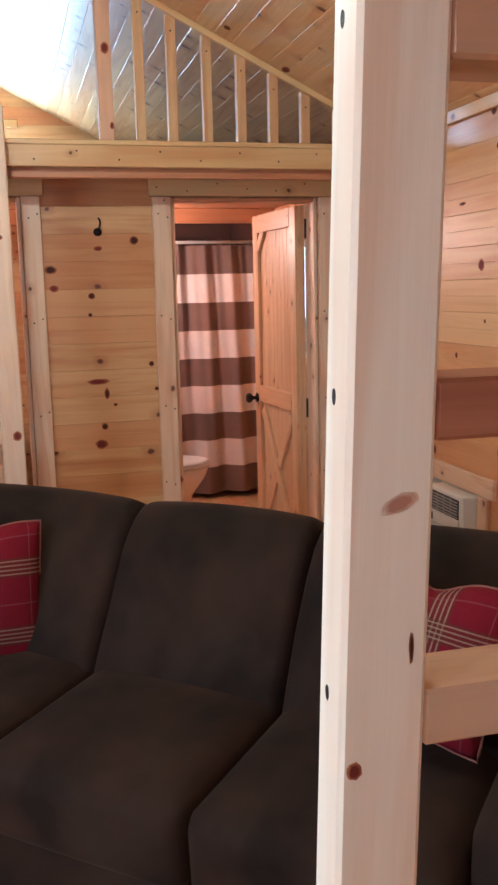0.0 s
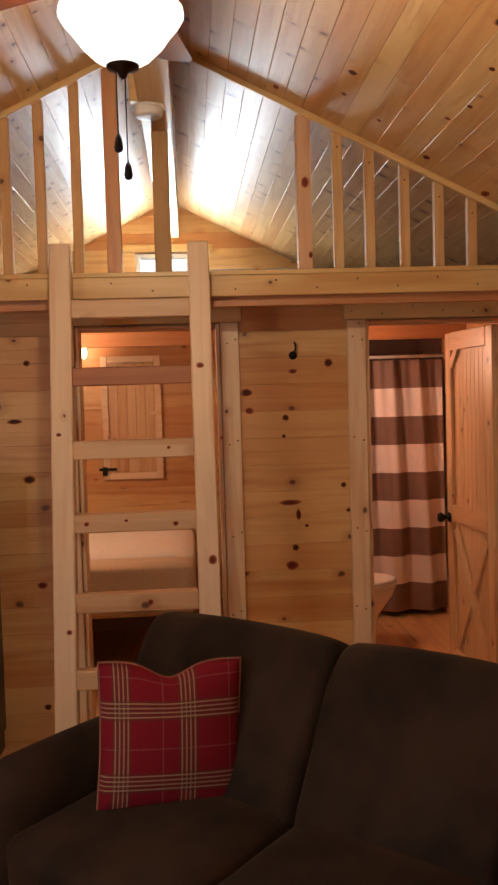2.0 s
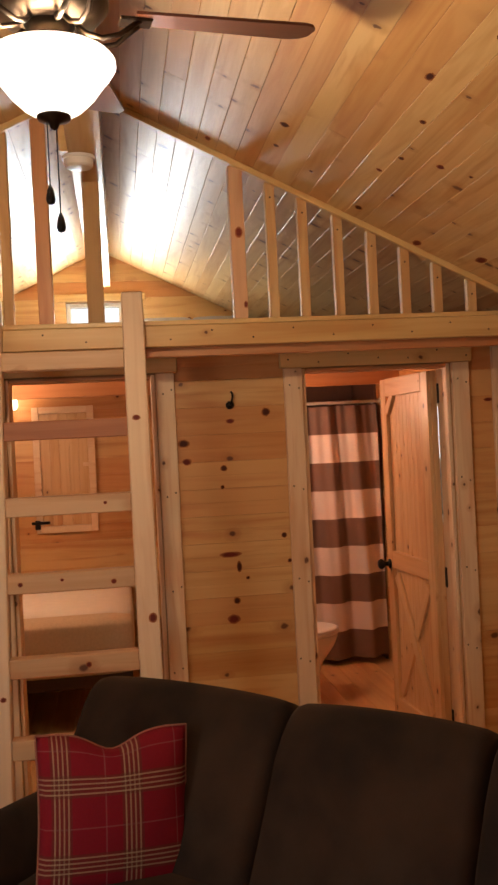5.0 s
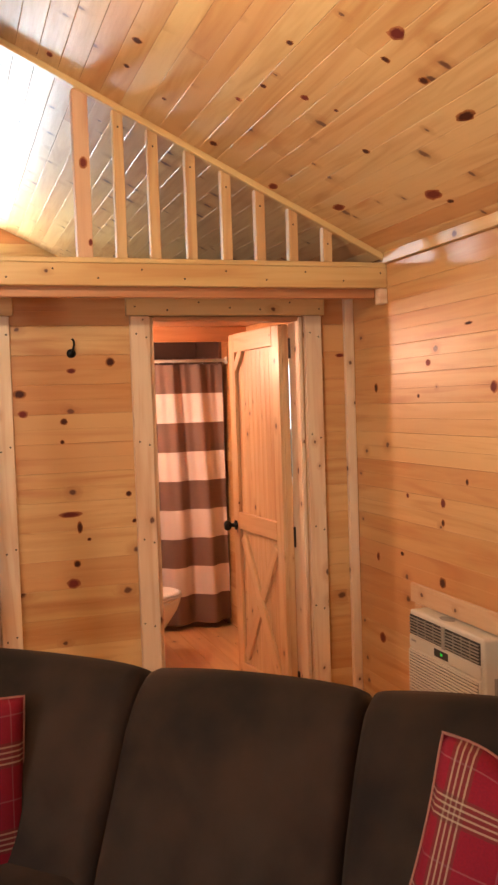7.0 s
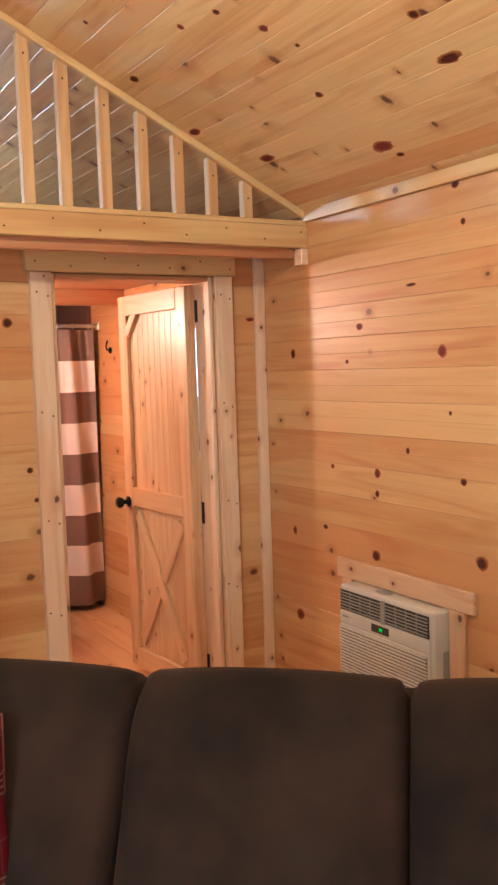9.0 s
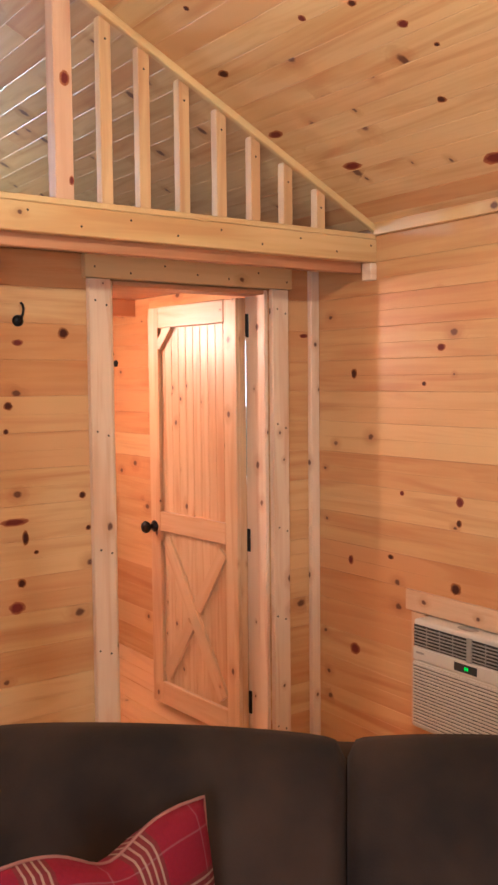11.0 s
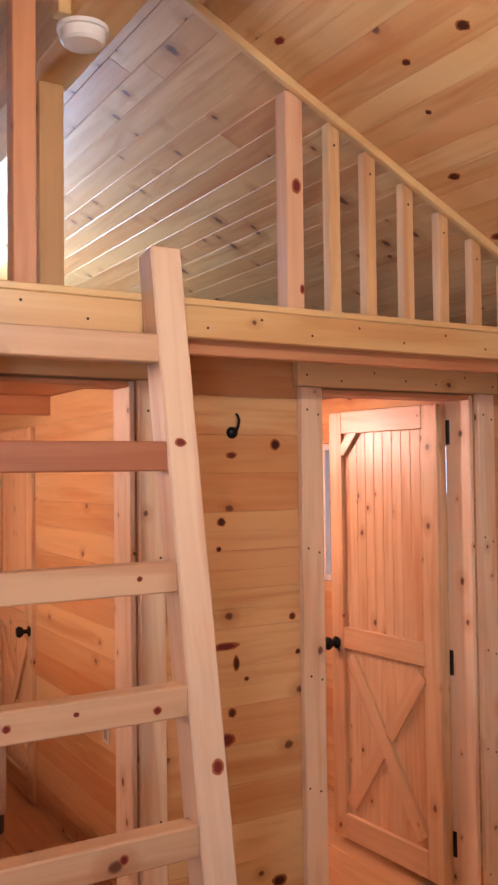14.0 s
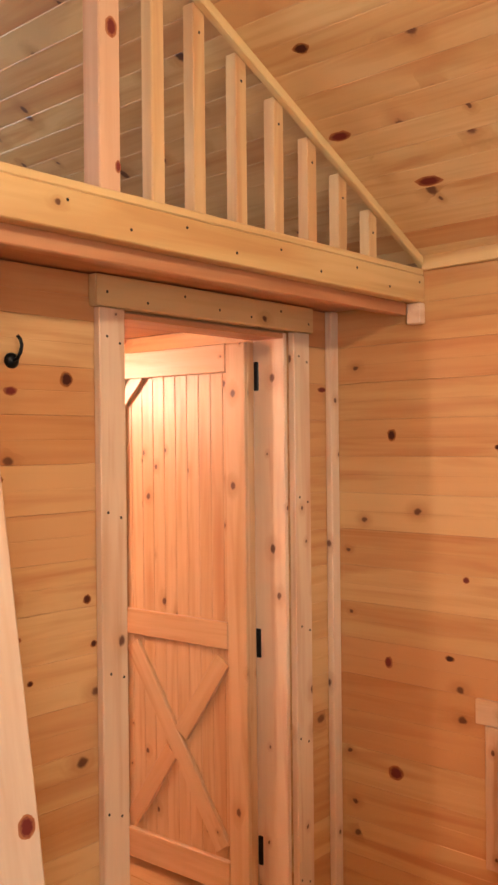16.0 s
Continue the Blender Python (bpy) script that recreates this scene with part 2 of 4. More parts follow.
knot_wood = knot_material("knot_wood", (0.060, 0.011, 0.005), (0.40, 0.15, 0.045))
knot_red = knot_material("knot_red", (0.15, 0.020, 0.014), (0.42, 0.16, 0.06))
knot_pale = knot_material("knot_pale", (0.44, 0.22, 0.14), (0.73, 0.54, 0.375))
white_plastic = plain("white_plastic", (0.78, 0.77, 0.74), 0.4, 0.0, 0.03)
beige_plastic = plain("beige_plastic", (0.66, 0.63, 0.54), 0.45, 0.0, 0.04)
grey_plastic = plain("grey_plastic", (0.34, 0.33, 0.29), 0.5, 0.0, 0.06)
dark_plastic = plain("dark_plastic", (0.03, 0.03, 0.03), 0.5, 0.0, 0.1)
porcelain = plain("porcelain", (0.80, 0.78, 0.74), 0.12, 0.0, 0.02, relief=0.0)
shower_wall = plain("shower_wall", (0.12, 0.055, 0.04), 0.5, 0.0, 0.15)
linen = plain("linen", (0.74, 0.69, 0.60), 0.9, 0.0, 0.08, 14.0, 0.3)
blanket = plain("blanket", (0.54, 0.42, 0.28), 0.95, 0.0, 0.15, 60.0, 0.5)
green_glow = glowing("green_glow", (0.02, 0.80, 0.06), 0.6)
bulb_glass = glowing("bulb_glass", (1.0, 0.95, 0.86), 5.0)
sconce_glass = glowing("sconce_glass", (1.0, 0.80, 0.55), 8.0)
window_glow = glowing("window_glow", (0.90, 0.96, 1.0), 2.5)
bluish = plain("bluish", (0.42, 0.44, 0.52), 0.9, 0.0, 0.1, 12.0, 0.3)


def suede(name):
    """Dark brown brushed microfibre: soft mottling and a faint sheen."""
    m, nodes, links, bsdf = material(name)
    tc = nodes.new("ShaderNodeTexCoord")
    big = nodes.new("ShaderNodeTexNoise")
    big.inputs["Scale"].default_value, big.inputs["Detail"].default_value = 4.0, 5.0
    links.new(tc.outputs["Object"], big.inputs[0])
    fine = nodes.new("ShaderNodeTexNoise")
    fine.inputs["Scale"].default_value, fine.inputs["Detail"].default_value = 260.0, 2.0
    links.new(tc.outputs["Object"], fine.inputs[0])
    r = nodes.new("ShaderNodeMapRange")
    r.inputs[1].default_value, r.inputs[2].default_value = 0.35, 0.68
    links.new(big.outputs[0], r.inputs[0])
    col = mix_node(nodes, links, r.outputs[0], (0.0095, 0.0055, 0.0039), (0.037, 0.0192, 0.0115))
    worn = nodes.new("ShaderNodeTexNoise")
    worn.inputs["Scale"].default_value, worn.inputs["Detail"].default_value, worn.inputs["Distortion"].default_value = 2.3, 6.0, 0.8
    links.new(tc.outputs["Object"], worn.inputs[0])
    wr = nodes.new("ShaderNodeMapRange")
    wr.inputs[1].default_value, wr.inputs[2].default_value, wr.inputs[4].default_value = 0.50, 0.66, 0.75
    links.new(worn.outputs[0], wr.inputs[0])
    col = mix_node(nodes, links, wr.outputs[0], col, (0.036, 0.0225, 0.0150))
    links.new(col, bsdf.inputs["Base Color"])
    bsdf.inputs["Roughness"].default_value = 0.85
    bsdf.inputs["Specular IOR Level"].default_value = 0.2
    bsdf.inputs["Sheen Weight"].default_value, bsdf.inputs["Sheen Roughness"].default_value = 0.07, 0.5
    bsdf.inputs["Sheen Tint"].default_value = (0.60, 0.42, 0.30, 1)
    bump = nodes.new("ShaderNodeBump")
    bump.inputs["Strength"].default_value, bump.inputs["Distance"].default_value = 0.3, 0.001
    links.new(fine.outputs[0], bump.inputs["Height"])
    links.new(bump.outputs[0], bsdf.inputs["Normal"])
    return m


def stripes(nodes, links, value, lines):
    """Sum of soft stripes, each a centre and a half width, over a 0 to 1 coordinate."""
    total = None
    for centre, half in lines:
        d = math_node(nodes, links, "ABSOLUTE", math_node(nodes, links, "SUBTRACT", value, centre))
        s = math_node(nodes, links, "LESS_THAN", d, half)
        total = s if total is None else math_node(nodes, links, "MAXIMUM", total, s)
    return total


def tartan(name):
    """Red woven plaid with cream and olive lines."""
    m, nodes, links, bsdf = material(name)
    uv = nodes.new("ShaderNodeTexCoord")
    sep = nodes.new("ShaderNodeSeparateXYZ")
    links.new(uv.outputs["UV"], sep.inputs[0])
    base = (0.185, 0.009, 0.019)
    col = base
    for axis, bands in ((0, (0.15, 0.60)), (1, (0.21, 0.68))):
        v = sep.outputs[axis]
        cream = [(c + d, 0.0050) for c in bands for d in (-0.045, -0.015, 0.015, 0.045)]
        o = math_node(nodes, links, "MULTIPLY", stripes(nodes, links, v, [(c, 0.068) for c in bands]), 0.42)
        c = math_node(nodes, links, "MULTIPLY", stripes(nodes, links, v, cream), 0.42)
        t = math_node(nodes, links, "MULTIPLY", stripes(nodes, links, v, [(0.43, 0.004), (0.90, 0.004)]), 0.25)
        col = mix_node(nodes, links, o, col, (0.085, 0.035, 0.022))
        col = mix_node(nodes, links, c, col, (0.50, 0.40, 0.26))
        col = mix_node(nodes, links, t, col, (0.28, 0.18, 0.17))
    n = nodes.new("ShaderNodeTexNoise")
    n.inputs["Scale"].default_value = 90.0
    links.new(uv.outputs["UV"], n.inputs[0])
    col = mix_node(nodes, links, 0.25, col, n.outputs["Color"], "SOFT_LIGHT")
    links.new(col, bsdf.inputs["Base Color"])
    bsdf.inputs["Roughness"].default_value = 0.9
    bsdf.inputs["Specular IOR Level"].default_value = 0.15
    w = nodes.new("ShaderNodeTexWave")
    w.inputs["Scale"].default_value = 90.0
    links.new(uv.outputs["UV"], w.inputs[0])
    bump = nodes.new("ShaderNodeBump")
    bump.inputs["Strength"].default_value, bump.inputs["Distance"].default_value = 0.25, 0.001
    links.new(w.outputs["Fac"], bump.inputs["Height"])
    links.new(bump.outputs[0], bsdf.inputs["Normal"])
    return m


def banded_cloth(name):
    """Cream curtain cloth with broad woven brown bands, 0.202 m each."""
    m, nodes, links, bsdf = material(name)
    tc = nodes.new("ShaderNodeTexCoord")
    sep = nodes.new("ShaderNodeSeparateXYZ")
    links.new(tc.outputs["Object"], sep.inputs[0])
    k = math_node(nodes, links, "FLOORED_MODULO", math_node(nodes, links, "DIVIDE", sep.outputs[2], 0.404), 1.0)
    brown = math_node(nodes, links, "LESS_THAN", k, 0.5)
    n = nodes.new("ShaderNodeTexNoise")
    n.inputs["Scale"].default_value = 220.0
    links.new(tc.outputs["Object"], n.inputs[0])
    col = mix_node(nodes, links, brown, (0.78, 0.71, 0.68), (0.20, 0.128, 0.105))
    col = mix_node(nodes, links, 0.2, col, n.outputs["Color"], "SOFT_LIGHT")
    links.new(col, bsdf.inputs["Base Color"])
    bsdf.inputs["Roughness"].default_value = 0.75
    return m


sofa_cloth = suede("sofa_cloth")
plaid = tartan("plaid")
curtain_cloth = banded_cloth("curtain_cloth")
piping_cord = plain("piping_cord", (0.26, 0.10, 0.07), 0.9)
blade_wood = pine("blade_wood", (0.13, 0.042, 0.022), (0.07, 0.022, 0.012), "X", 0.0, 0.35)
glass, gn, gl, gb = material("glass")
gb.inputs["Transmission Weight"].default_value, gb.inputs["Roughness"].default_value = 1.0, 0.02

# ---- building helpers ----


def mesh_of(name, bm, mat, smooth=False):
    me = bpy.data.meshes.new(name)
    bm.normal_update()
    bm.to_mesh(me)
    bm.free()
    if mat:
        me.materials.append(mat)
    if smooth:
        for p in me.polygons:
            p.use_smooth = True
    return me


def thing(name, label, category, place=None, group="", kind="", data=None):
    ob = new(name, data)
    if place is not None:
        ob.matrix_world = place
    return tagged(ob, label, category, group, kind)


def part(name, bm, mat, parent, label="", place=None, smooth=False):
    """Links a bmesh (or a mesh) as one object under a thing or a part; place is local to the parent."""
    me = mesh_of(name, bm, mat, smooth) if isinstance(bm, bmesh.types.BMesh) else bm
    ob = new(name, me)
    ob.parent = parent
    if place is not None:
        ob.matrix_local = place
    if label:
        tagged(ob, label)
    return ob


def box(x0, x1, y0, y1, z0, z1, bevel=0.0, segments=1, bm=None):
    bm = bm or bmesh.new()
    r = bmesh.ops.create_cube(bm, size=1.0)
    c = Vector(((x0 + x1) / 2, (y0 + y1) / 2, (z0 + z1) / 2))
    s = (x1 - x0, y1 - y0, z1 - z0)
    for v in r["verts"]:
        v.co = Vector([a * b for a, b in zip(v.co, s)]) + c
    if bevel:
        es = list({e for v in r["verts"] for e in v.link_edges})
        bmesh.ops.bevel(bm, geom=es, offset=bevel, segments=segments, affect="EDGES", profile=0.5)
    return bm


def beam(length, wide, deep, bevel=0.003):
    """A timber along local X, centred."""
    return box(-length / 2, length / 2, -wide / 2, wide / 2, -deep / 2, deep / 2, bevel, 1)


def timber(name, a, b, wide, deep, mat, parent=None, label="", bevel=0.003, up=(0, 0, 1)):
    """A straight timber from a to b: wide is measured level, deep across it."""
    a, b = Vector(a), Vector(b)
    x = (b - a).normalized()
    y = Vector(up).cross(x)
    y = y.normalized() if y.length > 1e-4 else Vector((0, 1, 0))
    z = x.cross(y)
    m = Matrix((x, y, z)).transposed().to_4x4()
    m.translation = (a + b) / 2
    me = mesh_of(name, beam((b - a).length, wide, deep, bevel), mat)
    ob = new(name, me)
    if parent:
        ob.parent = parent
        ob.matrix_parent_inverse = Matrix.Identity(4)
        ob.matrix_local = parent_inverse(parent) @ m
    else:
        ob.matrix_world = m
    if label:
        tagged(ob, label)
    return ob


def parent_inverse(ob):
    m = ob.matrix_basis
    while ob.parent:
        ob = ob.parent
        m = ob.matrix_basis @ m
    return m.inverted()


def lathe(profile, steps=32, cap=True):
    """A turned shape from (radius, height) pairs."""
    bm = bmesh.new()
    rings = []
    for r, z in profile:
        rings.append([bm.verts.new((r * math.cos(2 * math.pi * i / steps), r * math.sin(2 * math.pi * i / steps), z)) for i in range(steps)])
    for a, b in zip(rings, rings[1:]):
        for i in range(steps):
            bm.faces.new((a[i], a[(i + 1) % steps], b[(i + 1) % steps], b[i]))
    if cap:
        bm.faces.new(list(reversed(rings[0])))
        bm.faces.new(rings[-1])
    return bm


def tube(points, radius, steps=8):
    """A round bar along a list of points."""
    bm = bmesh.new()
    pts = [Vector(p) for p in points]
    rings = []
    for i, p in enumerate(pts):
        d = (pts[min(i + 1, len(pts) - 1)] - pts[max(i - 1, 0)]).normalized()
        s = d.cross(Vector((0.31, 0.22, 0.92))).normalized()
        t = d.cross(s)
        rings.append([bm.verts.new(p + radius * (s * math.cos(2 * math.pi * k / steps) + t * math.sin(2 * math.pi * k / steps))) for k in range(steps)])
    for a, b in zip(rings, rings[1:]):
        for k in range(steps):
            bm.faces.new((a[k], a[(k + 1) % steps], b[(k + 1) % steps], b[k]))
    bm.faces.new(list(reversed(rings[0])))
    bm.faces.new(rings[-1])
    bmesh.ops.recalc_face_normals(bm, faces=bm.faces)
    return bm


PLANKS = {}


def plank_mesh(length, high, thick, mat, chamfer=0.0022, groove=0.0):
    """A tongue-and-groove board: along X, face towards -Y, long edges chamfered, optionally a V groove along the middle."""
    key = (round(length, 3), round(high, 4), thick, mat.name, groove)
    if key not in PLANKS:
        bm = bmesh.new()
        h, c, t, g = high / 2, chamfer, thick, groove
        prof = [(0, -h), (0, h), (-t + c * 0.8, h), (-t, h - c)]
        if g:
            prof += [(-t, g), (-t + g * 0.9, 0), (-t, -g)]
        prof += [(-t, -h + c), (-t + c * 0.8, -h)]
        a = [bm.verts.new((-length / 2, y, z)) for y, z in prof]
        b = [bm.verts.new((length / 2, y, z)) for y, z in prof]
        n = len(prof)
        for i in range(n):
            j = (i + 1) % n
            bm.faces.new((a[i], a[j], b[j], b[i]))
        bm.faces.new(list(reversed(a)))
        bm.faces.new(b)
        bmesh.ops.recalc_face_normals(bm, faces=bm.faces)
        PLANKS[key] = mesh_of("plank", bm, mat)
    return PLANKS[key]


COURSE, COURSE_FOOT = 0.1285, 0.0222


def plank_rows(parent, u0, u1, z0, z1, put, mat=None, start=COURSE_FOOT):
    """Courses of boards between u0 and u1; put(u, z) gives the pose of a board's middle on its wall."""
    mat = mat or wall_pine
    z = start + math.floor((z0 - start) / COURSE + 1e-6) * COURSE
    while z < z1 - 0.004:
        lo, hi = max(z, z0), min(z + COURSE, z1)
        if hi - lo > 0.012:
            whole = hi - lo > COURSE - 0.001
            part("plank", plank_mesh(u1 - u0 - 0.001, hi - lo - 0.0005, 0.018, mat, 0.0015, 0.0012 if whole else 0.0), None, parent, place=put((u0 + u1) / 2, (lo + hi) / 2))
        z += COURSE

# ---- the large structure ----
XL, XR, YB, YG = -2.11, 1.78, -2.40, 7.38      # inner faces: left, right, back, far gable
YP = 4.43                                       # front face of the partition
RIDGE_X, RIDGE_Z, SLOPE = -0.18, 3.184, 0.493


def roof_z(x):
    return RIDGE_Z - SLOPE * abs(x - RIDGE_X)


def setting(name, label, bm=None, mat=None, category="wall"):
    return thing(name, label, category, kind="structure", data=mesh_of(name, bm, mat) if bm else None)


def boxes(rows):
    bm = bmesh.new()
    for r in rows:
        box(*r, bm=bm)
    return bm


faces_south = lambda y: (lambda u, z: pose(u, y + 0.018, z))
faces_north = lambda y: (lambda u, z: pose(u, y - 0.018, z, 0, 0, 180))
faces_west = lambda x: (lambda u, z: pose(x + 0.018, u, z, 0, 0, -90))
faces_east = lambda x: (lambda u, z: pose(x - 0.018, u, z, 0, 0, 90))

floor = setting("floor", "varnished orange pine plank floor", box(XL - 0.15, XR + 0.15, YB - 0.15, YG + 0.15, -0.20, -0.02), core_wood, "floor")
ground = setting("ground", "mown grass round the cabin", box(-400, 400, -400, 400, -0.60, -0.45), plain("grass", (0.06, 0.09, 0.03), 0.9, 0, 0.4, 3.0), "ground")

# partition with the bedroom and bathroom doorways
BED0, BED1, BATH0, BATH1, HEAD = -0.600, 0.085, 0.785, 1.522, 1.988
c0, c1 = YP + 0.018, YP + 0.102
partition = setting("wall_partition", "knotty pine partition of horizontal boards with two doorways", boxes([
    (XL, BED0, c0, c1, 0, 2.079), (BED1, BATH0, c0, c1, 0, 2.079), (BATH1, XR, c0, c1, 0, 2.079),
    (BED0, BED1, c0, c1, HEAD, 2.079), (BATH0, BATH1, c0, c1, HEAD, 2.079)]), core_wood)
wall_right = setting("wall_east", "knotty pine side wall of horizontal tongue-and-groove boards", boxes([
    (XR + 0.018, XR + 0.13, YB - 0.13, 4.72, 0, 2.25), (XR + 0.018, XR + 0.13, 5.895, YG + 0.13, 0, 2.25),
    (XR + 0.018, XR + 0.13, 4.72, 5.895, 0, 1.10), (XR + 0.018, XR + 0.13, 4.72, 5.895, 1.84, 2.25)]), core_wood)
wall_left = setting("wall_west", "knotty pine side wall of horizontal boards with an added window opening", boxes([
    (XL - 0.13, XL - 0.018, YB - 0.13, 0.45, 0, 2.25), (XL - 0.13, XL - 0.018, 1.35, YG + 0.13, 0, 2.25),
    (XL - 0.13, XL - 0.018, 0.45, 1.35, 0, 0.95), (XL - 0.13, XL - 0.018, 0.45, 1.35, 1.85, 2.25)]), core_wood)
wall_back = setting("wall_south", "plain pine end wall with an added window opening", boxes([
    (XL - 0.13, -0.60, YB - 0.13, YB, 0, 2.25), (0.60, XR + 0.13, YB - 0.13, YB, 0, 2.25),
    (-0.60, 0.60, YB - 0.13, YB, 0, 0.92), (-0.60, 0.60, YB - 0.13, YB, 1.88, 2.25)]), wall_pine)


def gable(y0, y1, opening=None):
    """A gable triangle above the eaves, optionally round a window."""
    bm = bmesh.new()
    xs = [XL - 0.13, RIDGE_X, XR + 0.13] if not opening else [XL - 0.13, opening[0], RIDGE_X, opening[1], XR + 0.13]
    for a, b in zip(xs, xs[1:]):
        spans = [(2.25, None)]
        if opening and a >= opening[0] - 1e-6 and b <= opening[1] + 1e-6:
            spans = [(2.25, opening[2]), (opening[3], None)]
        for lo, hi in spans:
            za, zb = (hi, hi) if hi else (max(lo, roof_z(a)), max(lo, roof_z(b)))
            pts = [(a, lo), (b, lo), (b, zb), (a, za)]
            f = [bm.verts.new((x, y0, z)) for x, z in pts]
            g = [bm.verts.new((x, y1, z)) for x, z in pts]
            bm.faces.new(f), bm.faces.new(list(reversed(g)))
            for i in range(4):
                j = (i + 1) % 4
                bm.faces.new((f[j], f[i], g[i], g[j]))
    bmesh.ops.remove_doubles(bm, verts=bm.verts, dist=1e-5)
    bmesh.ops.recalc_face_normals(bm, faces=bm.faces)
    return bm


LW = (-0.458, -0.017, 2.332, 2.783)               # the loft window
gable_far = setting("wall_north_gable", "knotty pine gable wall above the loft with a small window", gable(YG + 0.018, YG + 0.13, LW), core_wood)
wall_far = setting("wall_north", "knotty pine end wall of bedroom and bathroom", box(XL - 0.13, XR + 0.13, YG + 0.018, YG + 0.13, 0, 2.25), core_wood)
gable_back = setting("wall_south_gable", "plain pine gable wall", gable(YB - 0.13, YB), wall_pine)
DIV0, DIV1 = 0.37, 0.45                          # wall between bedroom and bathroom
divider = setting("wall_divider", "pine wall between bedroom and bathroom", box(DIV0 + 0.018, DIV1 - 0.018, YP + 0.12, YG, 0, 2.079), core_wood)


def ceiling_boards():
    """Boards along the ridge on both slopes, in one mesh, with chamfered long edges."""
    bm = bmesh.new()
    n = math.hypot(1, SLOPE)
    w, t, c = 0.0885, 0.018, 0.0019
    rng = random.Random(5)
    for side in (-1, 1):
        reach = (XR - RIDGE_X if side > 0 else RIDGE_X - XL) * n
        d = Vector((side, 0, -SLOPE)).normalized()
        up = Vector((side * SLOPE, 0, 1)).normalized()
        base = Vector((RIDGE_X, 0, RIDGE_Z))
        k = 0
        while k * w < reach:
            s0, s1 = k * w, min((k + 1) * w - 0.0005, reach + 0.01)
            cut = rng.uniform(-0.5, 3.6), rng.uniform(4.4, 7.2)
            ys = [YB, *cut, YG + 0.018]
            for ya, yb in zip(ys, ys[1:]):
                prof = [(s0, t), (s1, t), (s1, c * 0.7), (s1 - c, 0), (s0 + c, 0), (s0, c * 0.7)]
                a = [bm.verts.new(base + d * s + up * h + Vector((0, ya + 0.0006, 0))) for s, h in prof]
                b = [bm.verts.new(base + d * s + up * h + Vector((0, yb - 0.0006, 0))) for s, h in prof]
                fs = [bm.faces.new((a[i], a[(i + 1) % 6], b[(i + 1) % 6], b[i])) for i in range(6)]
                fs += [bm.faces.new(a), bm.faces.new(b)]
            k += 1
    bmesh.ops.recalc_face_normals(bm, faces=bm.faces)
    return bm


ceiling = setting("ceiling", "varnished knotty pine boards on a sloping ceiling", ceiling_boards(), ceiling_pine, "ceiling")
rb = bmesh.new()
for side, x_end in ((-1, XL - 0.35), (1, XR + 0.35)):
    za, zb = RIDGE_Z + 0.024, roof_z(x_end) + 0.024
    pts = [(RIDGE_X, za), (x_end, zb), (x_end, zb + 0.14), (RIDGE_X, za + 0.14)]
    f = [rb.verts.new((x, YB - 0.3, z)) for x, z in pts]
    g = [rb.verts.new((x, YG + 0.3, z)) for x, z in pts]
    rb.faces.new(f), rb.faces.new(list(reversed(g)))
    for i in range(4):
        rb.faces.new((f[(i + 1) % 4], f[i], g[i], g[(i + 1) % 4]))
bmesh.ops.recalc_face_normals(rb, faces=rb.faces)
roof = setting("roof", "low gable roof over the cabin", rb, core_wood, "roof")

loft_floor = setting("loft_floor", "plank loft floor above bedroom and bathroom", box(XL, XR, 4.095, YG, 2.082, 2.168), red_pine, "floor")
back_loft = setting("loft_floor_south", "plank floor of the second loft", box(XL, XR, YB, 0.66, 2.082, 2.168), red_pine, "floor")

# loft front: fascia, ledger, slope trims, eave trims
trim_front = setting("trim_loft", "pale pine fascia and trims along the loft edge", category="trim")
part("fascia", box(XL, XR, 4.047, 4.092, 2.075, 2.165, 0.003), beam_pine, trim_front, "pale yellow pine fascia board")
part("cap_board", box(XL, XR, 4.050, 4.135, 2.1665, 2.187, 0.003), beam_pine, trim_front)
part("ledger", box(XL, XR - 0.035, 4.098, 4.136, 2.035, 2.080, 0.003), red_pine, trim_front, "reddish pine board under the fascia")
part("end_block", box(XR - 0.036, XR - 0.001, 4.045, 4.097, 2.005, 2.073, 0.003), trim_pine, trim_front)
for side, x_end in ((-1, XL), (1, XR)):
    a = Vector((RIDGE_X, 4.052, RIDGE_Z - 0.0155))
    b = Vector((x_end, 4.052, roof_z(x_end) - 0.0155))
    timber("slope_trim", a, b, 0.026, 0.026, beam_pine, trim_front, up=(0, 0, 1))
for x in (XL + 0.011, XR - 0.011):
    timber("eave_trim", (x, 0.7, 2.215), (x, 4.045, 2.215), 0.020, 0.068, beam_pine, trim_front)

# ridge beam and the post under it
ridge_beam = thing("ridge_beam", "pale pine ridge beam along the ceiling on a loft post", "beam", kind="structure")
timber("timber", (-0.176, YB, 3.040), (-0.176, YG, 3.040), 0.140, 0.280, beam_pine, ridge_beam)
timber("post", (-0.170, 4.505, 2.17), (-0.170, 4.505, 2.899), 0.088, 0.078, rail_pine, ridge_beam)
part("block", box(-0.284, -0.247, 4.05, 4.10, 2.91, 3.10, 0.003), beam_pine, ridge_beam)

# door and window trims
gt = setting("trim_loft_window", "pine board over the loft window", box(-0.635, 0.160, YG - 0.018, YG - 0.001, 2.790, 2.848, 0.003), beam_pine, "trim")
trim_doors = setting("trim_doorways", "pale pine boards round the doorways", category="trim")


